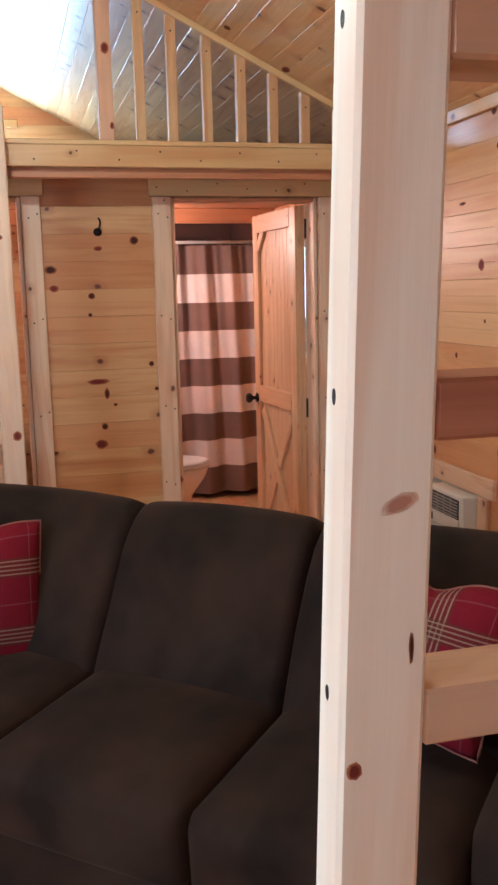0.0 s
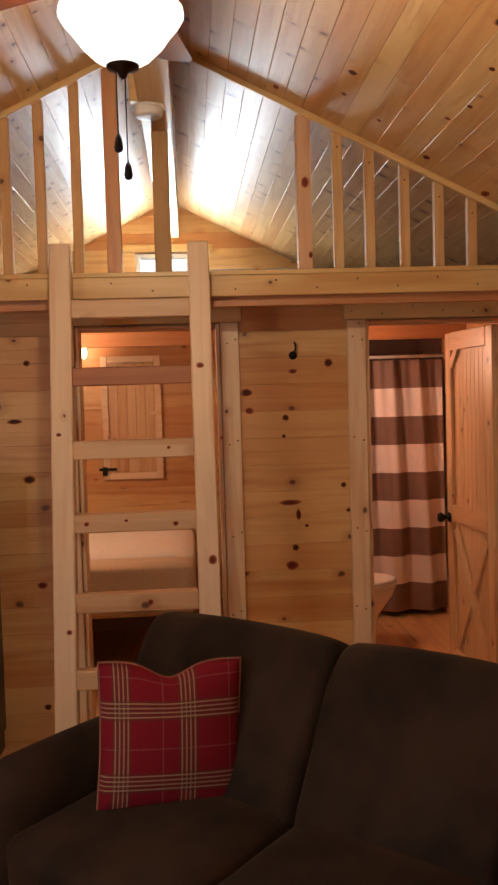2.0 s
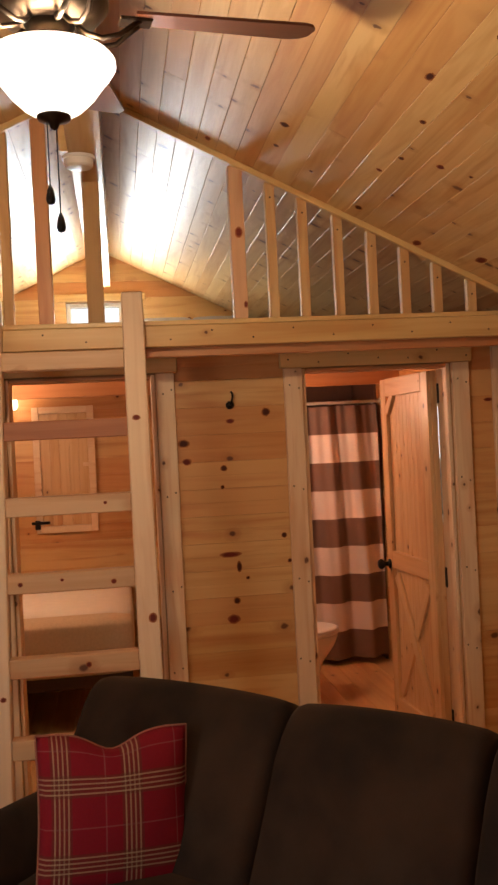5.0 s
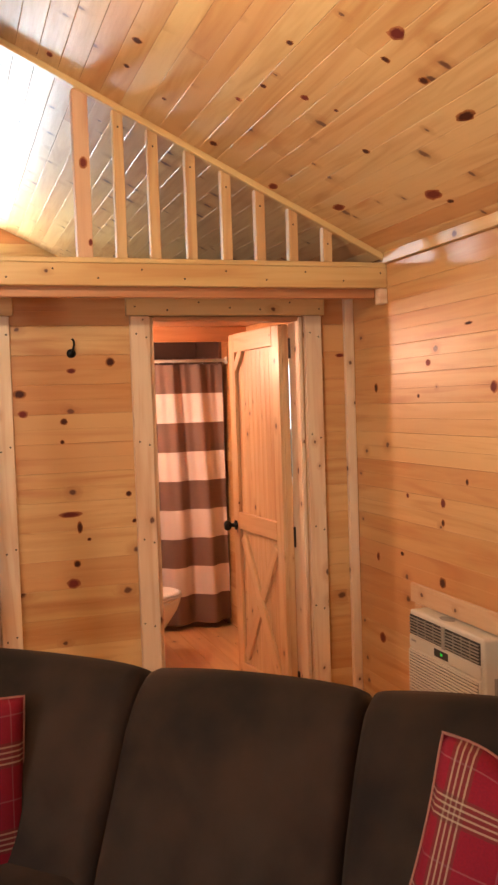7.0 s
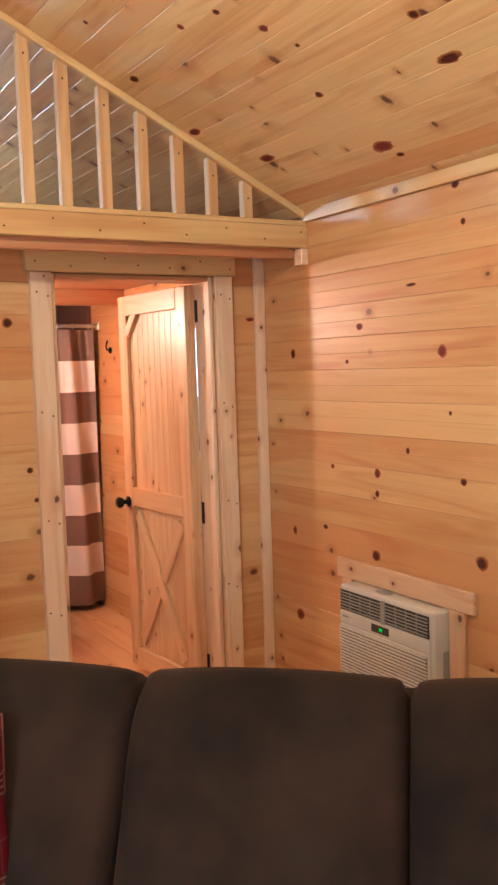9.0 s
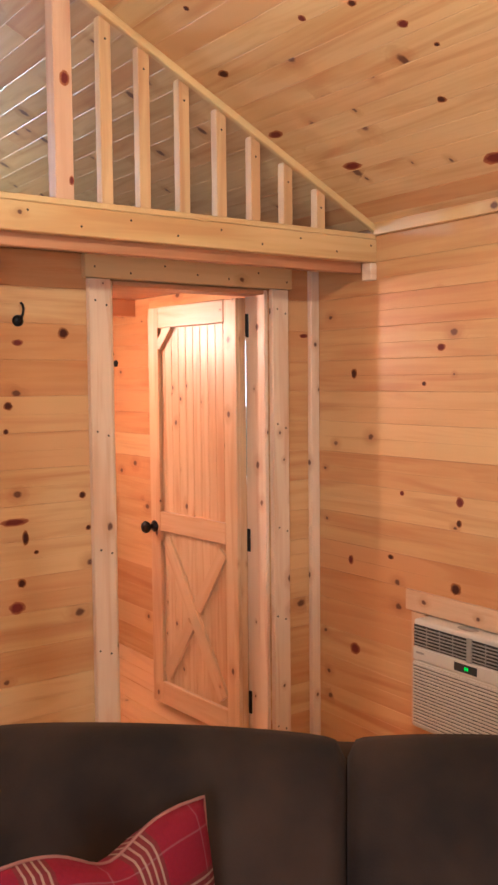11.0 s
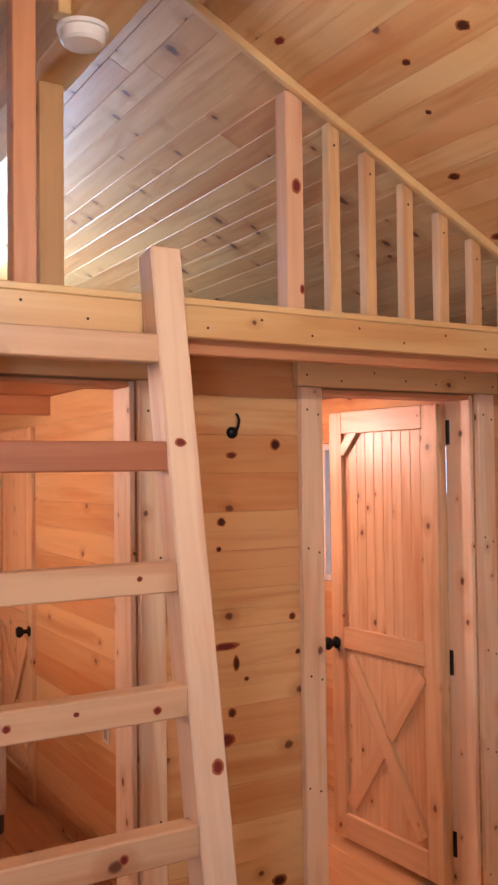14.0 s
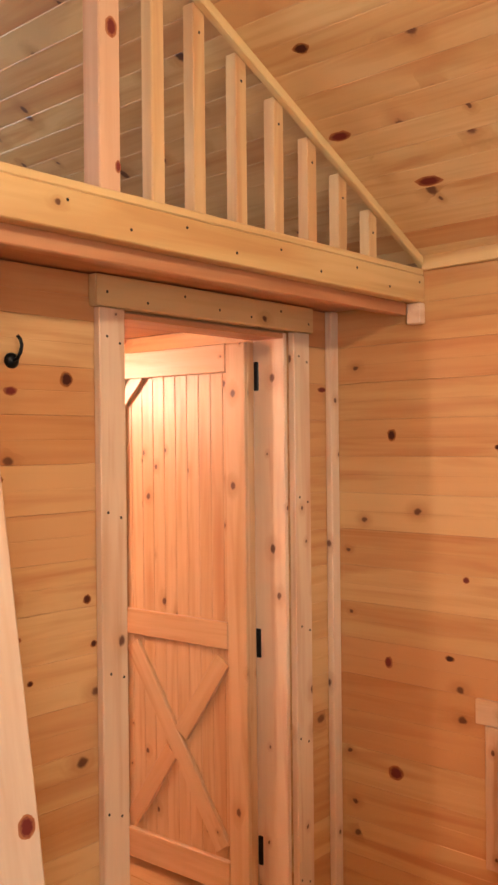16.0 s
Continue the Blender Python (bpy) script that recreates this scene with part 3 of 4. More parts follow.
def upright(name, x0, x1, z0, z1, y0=YP - 0.028, y1=YP - 0.001, mat=None):
    ob = timber(name, ((x0 + x1) / 2, (y0 + y1) / 2, z0), ((x0 + x1) / 2, (y0 + y1) / 2, z1), y1 - y0, x1 - x0, mat or trim_pine, trim_doors)
    return ob


upright("casing", BATH0 - 0.092, BATH0 - 0.003, 0, 1.989)
upright("casing", BATH1 + 0.003, BATH1 + 0.088, 0, 1.989)
upright("casing", BED1 + 0.003, BED1 + 0.088, 0, 1.989)
upright("casing", BED0 - 0.06, BED0 - 0.003, 0, 1.989)
for x0, x1 in ((BATH0 - 0.108, BATH1 + 0.103), (BED0 - 0.08, BED1 + 0.105)):
    timber("head_casing", (x0, YP - 0.018, 2.034), (x1, YP - 0.018, 2.034), 0.034, 0.086, beam_pine, trim_doors)
upright("corner_strip", 1.732, 1.778, 0, 2.079)
for x, w in ((BATH0 + 0.009, 0.018), (BATH1 - 0.009, 0.018), (BED0 + 0.009, 0.018), (BED1 - 0.009, 0.018)):
    timber("jamb", (x, YP + 0.070, 0), (x, YP + 0.070, 1.986), 0.140, 0.018, trim_pine, trim_doors)
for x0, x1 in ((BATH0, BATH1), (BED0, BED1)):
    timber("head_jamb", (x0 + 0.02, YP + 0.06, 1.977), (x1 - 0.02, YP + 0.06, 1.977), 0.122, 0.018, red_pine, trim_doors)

# ---- windows ----


def window(name, x0, x1, y0, y1, z0, z1, label, axis):
    """A framed window; axis is the wall's normal."""
    w = thing(name, label, "window", kind="structure")
    f = 0.035
    if axis == "y":
        ym = (y0 + y1) / 2
        for r in ((x0, x0 + f, z0, z1), (x1 - f, x1, z0, z1), (x0 + f, x1 - f, z0, z0 + f), (x0 + f, x1 - f, z1 - f, z1)):
            part("window_frame", box(r[0], r[1], y0, y1, r[2], r[3], 0.003), white_plastic, w)
        p = part("pane", box(x0 + f, x1 - f, ym - 0.003, ym + 0.003, z0 + f, z1 - f), glass, w)
    else:
        xm = (x0 + x1) / 2
        for r in ((y0, y0 + f, z0, z1), (y1 - f, y1, z0, z1), (y0 + f, y1 - f, z0, z0 + f), (y0 + f, y1 - f, z1 - f, z1)):
            part("window_frame", box(x0, x1, r[0], r[1], r[2], r[3], 0.003), white_plastic, w)
        p = part("pane", box(xm - 0.003, xm + 0.003, y0 + f, y1 - f, z0 + f, z1 - f), glass, w)
    p.visible_shadow = False
    return w


window("window_1", LW[0], LW[1], YG + 0.04, YG + 0.11, LW[2], LW[3], "small white-framed loft window with bright daylight", "y")
window("window_2", XR + 0.03, XR + 0.10, 4.72, 5.895, 1.10, 1.84, "white-framed bathroom window with bright daylight", "x")
# never in view: added as the opening for the light from the left
window("added_window_3", XL - 0.10, XL - 0.03, 0.45, 1.35, 0.95, 1.85, "unseen white-framed window, added for light from the left", "x")
# added behind the viewer to let in the light from that side
window("added_window_4", -0.60, 0.60, YB - 0.11, YB - 0.04, 0.92, 1.88, "unseen white-framed window, added for daylight from behind", "y")
backdrop = setting("backdrop", "pale bright daylight outside the windows", None, category="backdrop")
part("glow_north", box(-60, 60, 60, 60.1, -2, 40), window_glow, backdrop)
part("glow_east", box(60, 60.1, -60, 60, -2, 40), window_glow, backdrop)

# ---- loft rail and ladders ----
rail = thing("loft_railing", "pine balusters under the sloping ceiling along the loft edge", "railing")
RIGHT = tuple((x, 0.042) for x in (0.607, 0.747, 0.902, 1.054, 1.202, 1.350, 1.508))
LEFT = tuple((x, 0.042) for x in (-0.522, -0.676, -0.822, -0.975, -1.125, -1.275, -1.425, -1.575, -1.725, -1.875))
for x, w in RIGHT + LEFT:
    top = roof_z(x + math.copysign(w / 2, x - RIDGE_X)) - 0.004
    timber("baluster", (x, 4.0855, 2.188), (x, 4.0855, top), 0.038, w, rail_pine, rail)
for x, w in ((0.4585, 0.062), (-0.370, 0.062)):
    top = roof_z(x + math.copysign(w / 2, x - RIDGE_X)) - 0.004
    timber("post", (x, 4.0955, 2.188), (x, 4.0955, top), 0.058, w, red_pine if x < 0 else rose_pine, rail)


def knot_disc(rx, rz, mat, wobble, seed):
    """A small oval knot, face towards -Y."""
    rg = random.Random(seed)
    bm = bmesh.new()
    n = 14
    ring = [bm.verts.new((rx * math.cos(2 * math.pi * i / n) * (1 + wobble * rg.uniform(-1, 1)), 0, rz * math.sin(2 * math.pi * i / n) * (1 + wobble * rg.uniform(-1, 1)))) for i in range(n)]
    mid = [bm.verts.new((v.co.x * 0.7, -0.0008, v.co.z * 0.7)) for v in ring]
    for i in range(n):
        j = (i + 1) % n
        bm.faces.new((ring[i], ring[j], mid[j], mid[i]))
    bm.faces.new(mid)
    return mesh_of("knot", bm, mat)


def ladder(x0, x1, foot_y, top_y, top_z, rungs, rung, lean=0.0, label="", red=(), size=(0.089, 0.089), wood=None):
    """Two stiles with rungs between them; foot_y and top_y are of the stiles' front faces, rung is depth and height."""
    t = thing("loft_ladder", label, "ladder", pose(0, 0, 0))
    mid = size[1] / 2
    slope = (top_y - foot_y) / top_z
    for x in (x0, x1):
        timber("stile", (x, foot_y + mid, 0.0), (x + lean * top_z, top_y + mid, top_z), size[0], size[1], wood or ladder_pine, t, bevel=0.005, up=(0, 1, 0))
    for i, z in enumerate(rungs):
        y = foot_y + slope * z + 0.003 + rung[0] / 2
        timber("rung", (x0 + size[0] / 2 + lean * z, y, z), (x1 - size[0] / 2 + lean * z, y, z), rung[0], rung[1], dark_red_pine if i in red else rung_pine, t, bevel=0.004)
    return t


far_ladder = ladder(-0.594, -0.012, 3.582, 3.985, 2.297, [0.24, 0.53, 0.825, 1.142, 1.438, 1.740, 2.023], (0.064, 0.076),
                    label="pale rough pine ladder leaning against the loft edge", red=(5,))
NX, NL = 0.2686, 0.032
near_ladder = ladder(NX, 0.89, 0.718, 0.718, 2.15, [0.30, 0.60, 0.865, 1.150, 1.437, 1.757, 2.04], (0.085, 0.055), NL,
                     label="pine ladder standing at the second loft, daylight in its pale colour", red=(4,), size=(0.083, 0.060), wood=near_pine_lit)
for z in (0.885, 1.174, 1.450, 1.764):
    part("plug", lathe([(0.004, -0.001), (0.0045, 0.0005)], 12), nail_metal, near_ladder, place=pose(NX - 0.0415 + NL * z, 0.754, z, 0, -90, 0) @ Matrix.Diagonal((1.7, 1, 1, 1)))

# ---- bathroom door ----


def barn_door(name, width, high, place, label, side=-1):
    """Board door: beads behind, stiles, rails and a cross brace in front; local X across, hinge at X=0, braces on the given side of Y."""
    d = thing(name, label, "door", place, kind="structure")
    n = 12
    w = (width - 0.004) / n
    for i in range(n):
        part("plank", plank_mesh(high - 0.004, w, 0.032, door_pine, 0.0028), None, d, place=pose(0.002 + w * (i + 0.5), -side * 0.032, high / 2, 0, 90, 0) @ pose(0, 0, 0, 180 if side > 0 else 0, 0, 0))

    def slat(a, b, wide, name, proud=0.0195):
        va, vb = Vector((a[0], side * proud / 2, a[1])), Vector((b[0], side * proud / 2, b[1]))
        x = (vb - va).normalized()
        m = Matrix((x, Vector((0, 1, 0)), x.cross(Vector((0, 1, 0))))).transposed().to_4x4()
        m.translation = (va + vb) / 2
        return part(name, beam((vb - va).length, proud, wide, 0.003), door_pine, d, place=m)

    def nails(points):
        for x, z in points:
            part("nail", lathe([(0.0036, 0), (0.003, 0.0008)], 8), nail_metal, d, place=pose(x, side * 0.0196, z, 90 if side < 0 else -90, 0, 0))

    slat((0.045, 0.004), (0.045, high - 0.004), 0.086, "stile")
    slat((width - 0.045, 0.004), (width - 0.045, high - 0.004), 0.086, "stile")
    slat((0.088, high - 0.052), (width - 0.088, high - 0.052), 0.100, "rail", 0.021)
    slat((0.088, 0.905), (width - 0.088, 0.905), 0.095, "rail", 0.021)
    slat((0.088, 0.060), (width - 0.088, 0.060), 0.110, "rail", 0.021)
    # one brace runs through, the other is cut in two
    lo, hi, in_x = 0.118, 0.855, 0.092
    h = math.hypot(width - 2 * in_x, hi - lo)
    ux, uz = (width - 2 * in_x) / h, (hi - lo) / h
    slat((width - in_x - 0.03, hi - 0.035), (in_x + 0.03, lo + 0.035), 0.070, "brace", 0.018)
    for s in (1, -1):
        cx, cz = width / 2, (lo + hi) / 2
        a = (cx - s * ux * (h / 2 - 0.045), cz + s * uz * (h / 2 - 0.045))
        slat(a, (cx - s * ux * 0.042, cz + s * uz * 0.042), 0.068, "brace", 0.0165)
    slat((width - 0.080, high - 0.190), (width - 0.175, high - 0.090), 0.050, "corner_brace", 0.019)
    nails([(0.10 + i * (width - 0.2) / 8, high - 0.04 - 0.03 * (i % 2)) for i in range(9)])
    nails([(0.10 + i * (width - 0.2) / 6, 0.925 - 0.04 * (i % 2)) for i in range(7)])
    nails([(0.10 + i * (width - 0.2) / 6, 0.085 - 0.05 * (i % 2)) for i in range(7)])
    part("door_knob", lathe([(0.026, 0), (0.028, 0.006), (0.012, 0.012), (0.011, 0.03), (0.024, 0.04), (0.030, 0.055), (0.022, 0.068), (0.001, 0.070)], 20, False), black_metal, d, "black round knob", pose(width - 0.040, side * 0.020, 0.875, 90 if side < 0 else -90, 0, 0), True)
    return d


door_leaf = barn_door("door_1", 0.690, 1.930, pose(1.466, 4.558, 0.035, 0, 0, 93.5), "open pine board door with a cross brace and black knob", 1)
for z in (1.811, 0.885, 0.165):
    part("hinge", box(-0.016, 0.003, -0.046, -0.032, z - 0.05, z + 0.05, 0.002), black_metal, door_leaf, "black hinge")

# ---- wall hooks ----


def coat_hook(place, label):
    """Round black back plate with an upright curved prong; faces -Y."""
    h = thing("coat_hook", label, "hook", place)
    part("plate", lathe([(0.020, 0.0), (0.020, 0.006), (0.014, 0.013), (0.001, 0.015)], 18, False), black_metal, h, place=pose(0, 0, 0, 90, 0, 0), smooth=True)
    part("prong", tube([(0, -0.010, 0), (0.002, -0.026, 0.004), (0.006, -0.034, 0.020), (0.011, -0.032, 0.038), (0.010, -0.026, 0.054), (0.004, -0.022, 0.062)], 0.0048), black_metal, h, smooth=True)
    return h


coat_hook(pose(0.432, YP - 0.001, 1.828), "black iron coat hook on the pine partition")
coat_hook(pose(XR - 0.001, 6.30, 1.72, 0, 0, -90), "black iron coat hook on the bathroom wall")

# ---- air conditioner ----
ac = thing("air_conditioner", "beige window air conditioner set through the pine wall", "air conditioner", pose(XR, 3.487, 0.50, 0, 0, -90))
AC = 0.277                                      # half its width
part("body", box(-AC, AC, -0.080, 0.05, -0.21, 0.209, 0.010, 3), beige_plastic, ac)
part("front_panel", box(-AC + 0.004, AC - 0.016, -0.088, -0.080, -0.20, 0.052, 0.004, 2), beige_plastic, ac)
# flat dark sheet: shade between the slats is put in as colour
part("grille_shade", box(-AC + 0.010, AC - 0.030, -0.0892, -0.0882, -0.193, 0.044), dark_plastic, ac, "dark sheet for the shade behind the grille")
for i in range(19):
    part("slat", box(-AC + 0.010, AC - 0.030, -0.0955, -0.0893, -0.190 + i * 0.0126, -0.190 + i * 0.0126 + 0.0078, 0.0012), beige_plastic, ac)
# dark sheet on the body stands in for shade inside the outlet
part("vent_shade", box(-AC + 0.008, AC - 0.024, -0.084, -0.0795, 0.110, 0.190), dark_plastic, ac, "dark sheet for the shade inside the air outlet")
for x0, x1 in ((-AC + 0.010, -0.014), (0.014, AC - 0.028)):
    for i in range(6):
        part("louvre", box(x0, x1, -0.0885, -0.0842, 0.116 + i * 0.0125, 0.116 + i * 0.0125 + 0.004), grey_plastic, ac)
    for i in range(1, 4):
        x = x0 + (x1 - x0) * i / 4
        part("vane", box(x - 0.001, x + 0.001, -0.0875, -0.0845, 0.112, 0.188), grey_plastic, ac)
part("divider", box(-0.012, 0.012, -0.090, -0.080, 0.106, 0.194, 0.002), grey_plastic, ac)
part("control_strip", box(-AC + 0.004, AC - 0.016, -0.087, -0.080, 0.056, 0.105, 0.003), beige_plastic, ac)
part("display", box(-0.068, 0.036, -0.0885, -0.0872, 0.066, 0.096), dark_plastic, ac, "black display")
for x in (-0.019, -0.009):
    part("digit", box(x, x + 0.006, -0.0895, -0.0887, 0.076, 0.088), green_glow, ac, "green lit digit")
part("badge", box(-AC + 0.022, -AC + 0.062, -0.0878, -0.0872, 0.082, 0.090), grey_plastic, ac)
part("side_vent", box(AC - 0.002, AC + 0.002, -0.040, -0.012, -0.12, 0.062, 0.001), grey_plastic, ac, "grey side vent")
part("top_dent", lathe([(0.001, 0.0), (0.040, 0.0), (0.044, 0.0015), (0.047, 0.0)], 24, False), grey_plastic, ac, place=pose(-0.05, -0.036, 0.2095) @ Matrix.Diagonal((1.0, 0.5, 1, 1)))
ac_frame = thing("ac_surround", "pale pine boards framing the air conditioner", "trim", kind="structure")
for y0, y1, z0, z1 in ((3.08, 3.868, 0.715, 0.795), (3.125, 3.204, 0.26, 0.713), (3.770, 3.836, 0.26, 0.713)):
    if y1 - y0 > 0.2:
        timber("board", (XR - 0.010, y0, (z0 + z1) / 2), (XR - 0.010, y1, (z0 + z1) / 2), 0.018, z1 - z0, ac_board, ac_frame)
    else:
        timber("board", (XR - 0.010, (y0 + y1) / 2, z0), (XR - 0.010, (y0 + y1) / 2, z1), y1 - y0, 0.018, ac_board, ac_frame)

# ---- ceiling fan ----
FX, FY = -0.205, 2.345
fan = thing("ceiling_fan", "dark bronze ceiling fan with a white glass bowl light", "ceiling fan", pose(FX, FY, 0))
part("canopy", lathe([(0.050, 2.815), (0.068, 2.845), (0.072, 2.897)], 28), bronze, fan, smooth=True)
part("motor", lathe([(0.062, 2.664), (0.112, 2.676), (0.140, 2.706), (0.142, 2.760), (0.108, 2.800), (0.050, 2.814)], 40), bronze, fan, smooth=True)
for k in range(18):
    part("vent_rib", box(0.118, 0.136, -0.003, 0.003, -0.010, 0.004, 0.001), bronze, fan, place=pose(0, 0, 2.688, 0, 0, 20 * k) @ pose(0, 0, 0, 0, -32, 0))
part("light_kit", lathe([(0.056, 2.600), (0.054, 2.610), (0.046, 2.616), (0.046, 2.640), (0.060, 2.663)], 28), bronze, fan, smooth=True)
bowl = part("bowl", lathe([(0.032, 2.446), (0.070, 2.469), (0.099, 2.497), (0.121, 2.527), (0.140, 2.549), (0.151, 2.567), (0.150, 2.580), (0.140, 2.591), (0.112, 2.599)], 44, False), bulb_glass, fan, "glowing white glass bowl", smooth=True)
bowl.visible_shadow = False
part("finial", lathe([(0.001, 2.418), (0.009, 2.423), (0.013, 2.434), (0.038, 2.443), (0.041, 2.451)], 22, False), bronze, fan, smooth=True)
for dx, dy, zz in ((-0.016, -0.01, 2.287), (0.004, 0.010, 2.226)):
    ch = part("pull_chain", tube([(dx, dy, 2.45), (dx, dy, zz)], 0.0016, 6), bronze, fan)
    part("pull", lathe([(0.003, -0.046), (0.009, -0.043), (0.0115, -0.034), (0.008, -0.012), (0.003, 0.0)], 14), black_metal, ch, "dark glossy pull", pose(dx, dy, zz), True)
n = 10
outline = [(0.20 + 0.42 * i / n, 0.054 + 0.018 * i / n) for i in range(n + 1)] + [(0.642, 0.058), (0.656, 0.030)]
outline = outline + [(x, -y) for x, y in reversed(outline)]
for k in range(5):
    m = pose(0, 0, 2.690, 0, 0, 8 + 72 * k)
    part("blade_iron", box(0.165, 0.245, -0.024, 0.024, -0.005, 0.004, 0.003), bronze, fan, place=m)
    for side in (-1, 1):
        part("scroll_arm", tube([(0.056, 0.006 * side, -0.016), (0.085, 0.016 * side, -0.044), (0.120, 0.026 * side, -0.056), (0.160, 0.028 * side, -0.046), (0.195, 0.020 * side, -0.018), (0.215, 0.012 * side, -0.004)], 0.0065, 8), bronze, fan, place=m, smooth=True)
    bb = bmesh.new()
    top = [bb.verts.new((x, y, 0.012)) for x, y in outline]
    bot = [bb.verts.new((x, y, 0.005)) for x, y in outline]
    bb.faces.new(top), bb.faces.new(list(reversed(bot)))
    for i in range(len(outline)):
        j = (i + 1) % len(outline)
        bb.faces.new((top[j], top[i], bot[i], bot[j]))
    bmesh.ops.recalc_face_normals(bb, faces=bb.faces)
    part("blade", bb, blade_wood, fan, "dark reddish wooden blade", m @ pose(0, 0, 0, 11, 0, 0))

smoke = thing("smoke_detector", "round white smoke detector under the ridge beam", "smoke detector", pose(-0.205, 4.085, 2.896))
part("base", lathe([(0.070, -0.012), (0.070, 0.0)], 32), white_plastic, smoke, smooth=False)
part("cover", lathe([(0.030, -0.048), (0.052, -0.046), (0.060, -0.038), (0.062, -0.0125)], 32), white_plastic, smoke)

# ---- sofa ----


def pad(half, r, seg=12, bulge=(0, 0, 0)):
    """A rounded, softly swollen cushion, centred."""
    bm = bmesh.new()
    bmesh.ops.create_cube(bm, size=2.0)
    bmesh.ops.subdivide_edges(bm, edges=bm.edges, cuts=seg, use_grid_fill=True)
    h = Vector(half)
    for v in bm.verts:
        p = v.co.copy()
        q = Vector((p.x * h.x, p.y * h.y, p.z * h.z))
        c = Vector([max(-(h[i] - r), min(h[i] - r, q[i])) for i in range(3)])
        d = q - c
        if d.length > 1e-6:
            q = c + d.normalized() * r
        for i in range(3):
            j, k = (i + 1) % 3, (i + 2) % 3
            if bulge[i]:
                q[i] += bulge[i] * p[i] * max(0, 1 - p[j] ** 2) * max(0, 1 - p[k] ** 2)
        v.co = q
    return bm


def bolster(w, deep, high, r, end, seed, bulge=0.022, seg_x=26, seg=28):
    """An upholstered back cushion along X: rounded section, square soft ends, a crown and a few puckers by the seams."""
    bm = bmesh.new()
    rings = []
    for i in range(seg_x + 1):
        s = -1 + 2 * i / seg_x
        s = math.copysign(abs(s) ** 0.7, s)
        x = s * w
        gap = max(0.0, (abs(x) - (w - end)) / end)
        shrink = end * (1 - math.sqrt(max(0.0, 1 - gap * gap)))
        ring = []
        for k in range(seg):
            a = 2 * math.pi * k / seg
            c, sn = math.cos(a), math.sin(a)
            y = math.copysign(abs(c) ** (2 / 3.2), c) * (deep - shrink)
            z = math.copysign(abs(sn) ** (2 / 4.0), sn) * (high - shrink)
            top = max(0.0, z / high)
            z += (bulge * (1 - s * s) ** 0.6 - 0.004) * top ** 2
            y -= 0.030 * (1 - s * s) * (1 - (z / high) ** 2) * (1 if c < 0 else 0)
            pucker = 0.007 * math.sin(17 * z + seed) * math.exp(-((1 - abs(s)) / 0.10) ** 2) * (1 if top > 0.3 else 0.4)
            ring.append(bm.verts.new((x, y + pucker, z + 0.5 * pucker)))
        rings.append(ring)
    for a, b in zip(rings, rings[1:]):
        for k in range(seg):
            bm.faces.new((a[k], b[k], b[(k + 1) % seg], a[(k + 1) % seg]))
    bm.faces.new(rings[0])
    bm.faces.new(list(reversed(rings[-1])))
    bmesh.ops.recalc_face_normals(bm, faces=bm.faces)
    return bm


sofa = thing("sofa", "dark brown suede three-seat sofa with rolled arms", "sofa", pose(0.5965, 2.507, 0, 0, 0, -42))
part("base", box(-0.98, 0.98, -0.78, 0.10, 0.10, 0.32, 0.03, 3), sofa_cloth, sofa)
part("back_frame", pad((1.00, 0.10, 0.35), 0.09, 14), sofa_cloth, sofa, place=pose(0, 0.045, 0.51, -7, 0, 0), smooth=True)
S1, S2 = -0.262, 0.310                          # the seams between the cushions
for n, (x0, x1) in enumerate(((-0.985, S1 - 0.001), (S1 + 0.001, S2 - 0.001), (S2 + 0.001, 0.985))):
    part("back_cushion", bolster((x1 - x0) / 2, 0.135, 0.318, 0.1, 0.030, n * 2.1), sofa_cloth, sofa, place=pose((x0 + x1) / 2, -0.165, 0.628, -29, 0, 0), smooth=True)
for x0, x1 in ((-0.87, S1 - 0.002), (S1 + 0.002, S2 - 0.002), (S2 + 0.002, 0.87)):
    part("seat_cushion", pad(((x1 - x0) / 2, 0.30, 0.105), 0.045, 12, (0, 0.012, 0.026)), sofa_cloth, sofa, place=pose((x0 + x1) / 2, -0.535, 0.415, 3, 0, 0), smooth=True)
for s in (-1, 1):
    part("arm", pad((0.115, 0.45, 0.26), 0.11, 14, (0.015, 0.01, 0.02)), sofa_cloth, sofa, place=pose(s * 0.99, -0.36, 0.37), smooth=True)
    for y in (-0.70, 0.03):
        part("foot", lathe([(0.022, 0.0), (0.030, 0.10)], 14), dark_wood, sofa, place=pose(s * 0.90, y, 0.002))


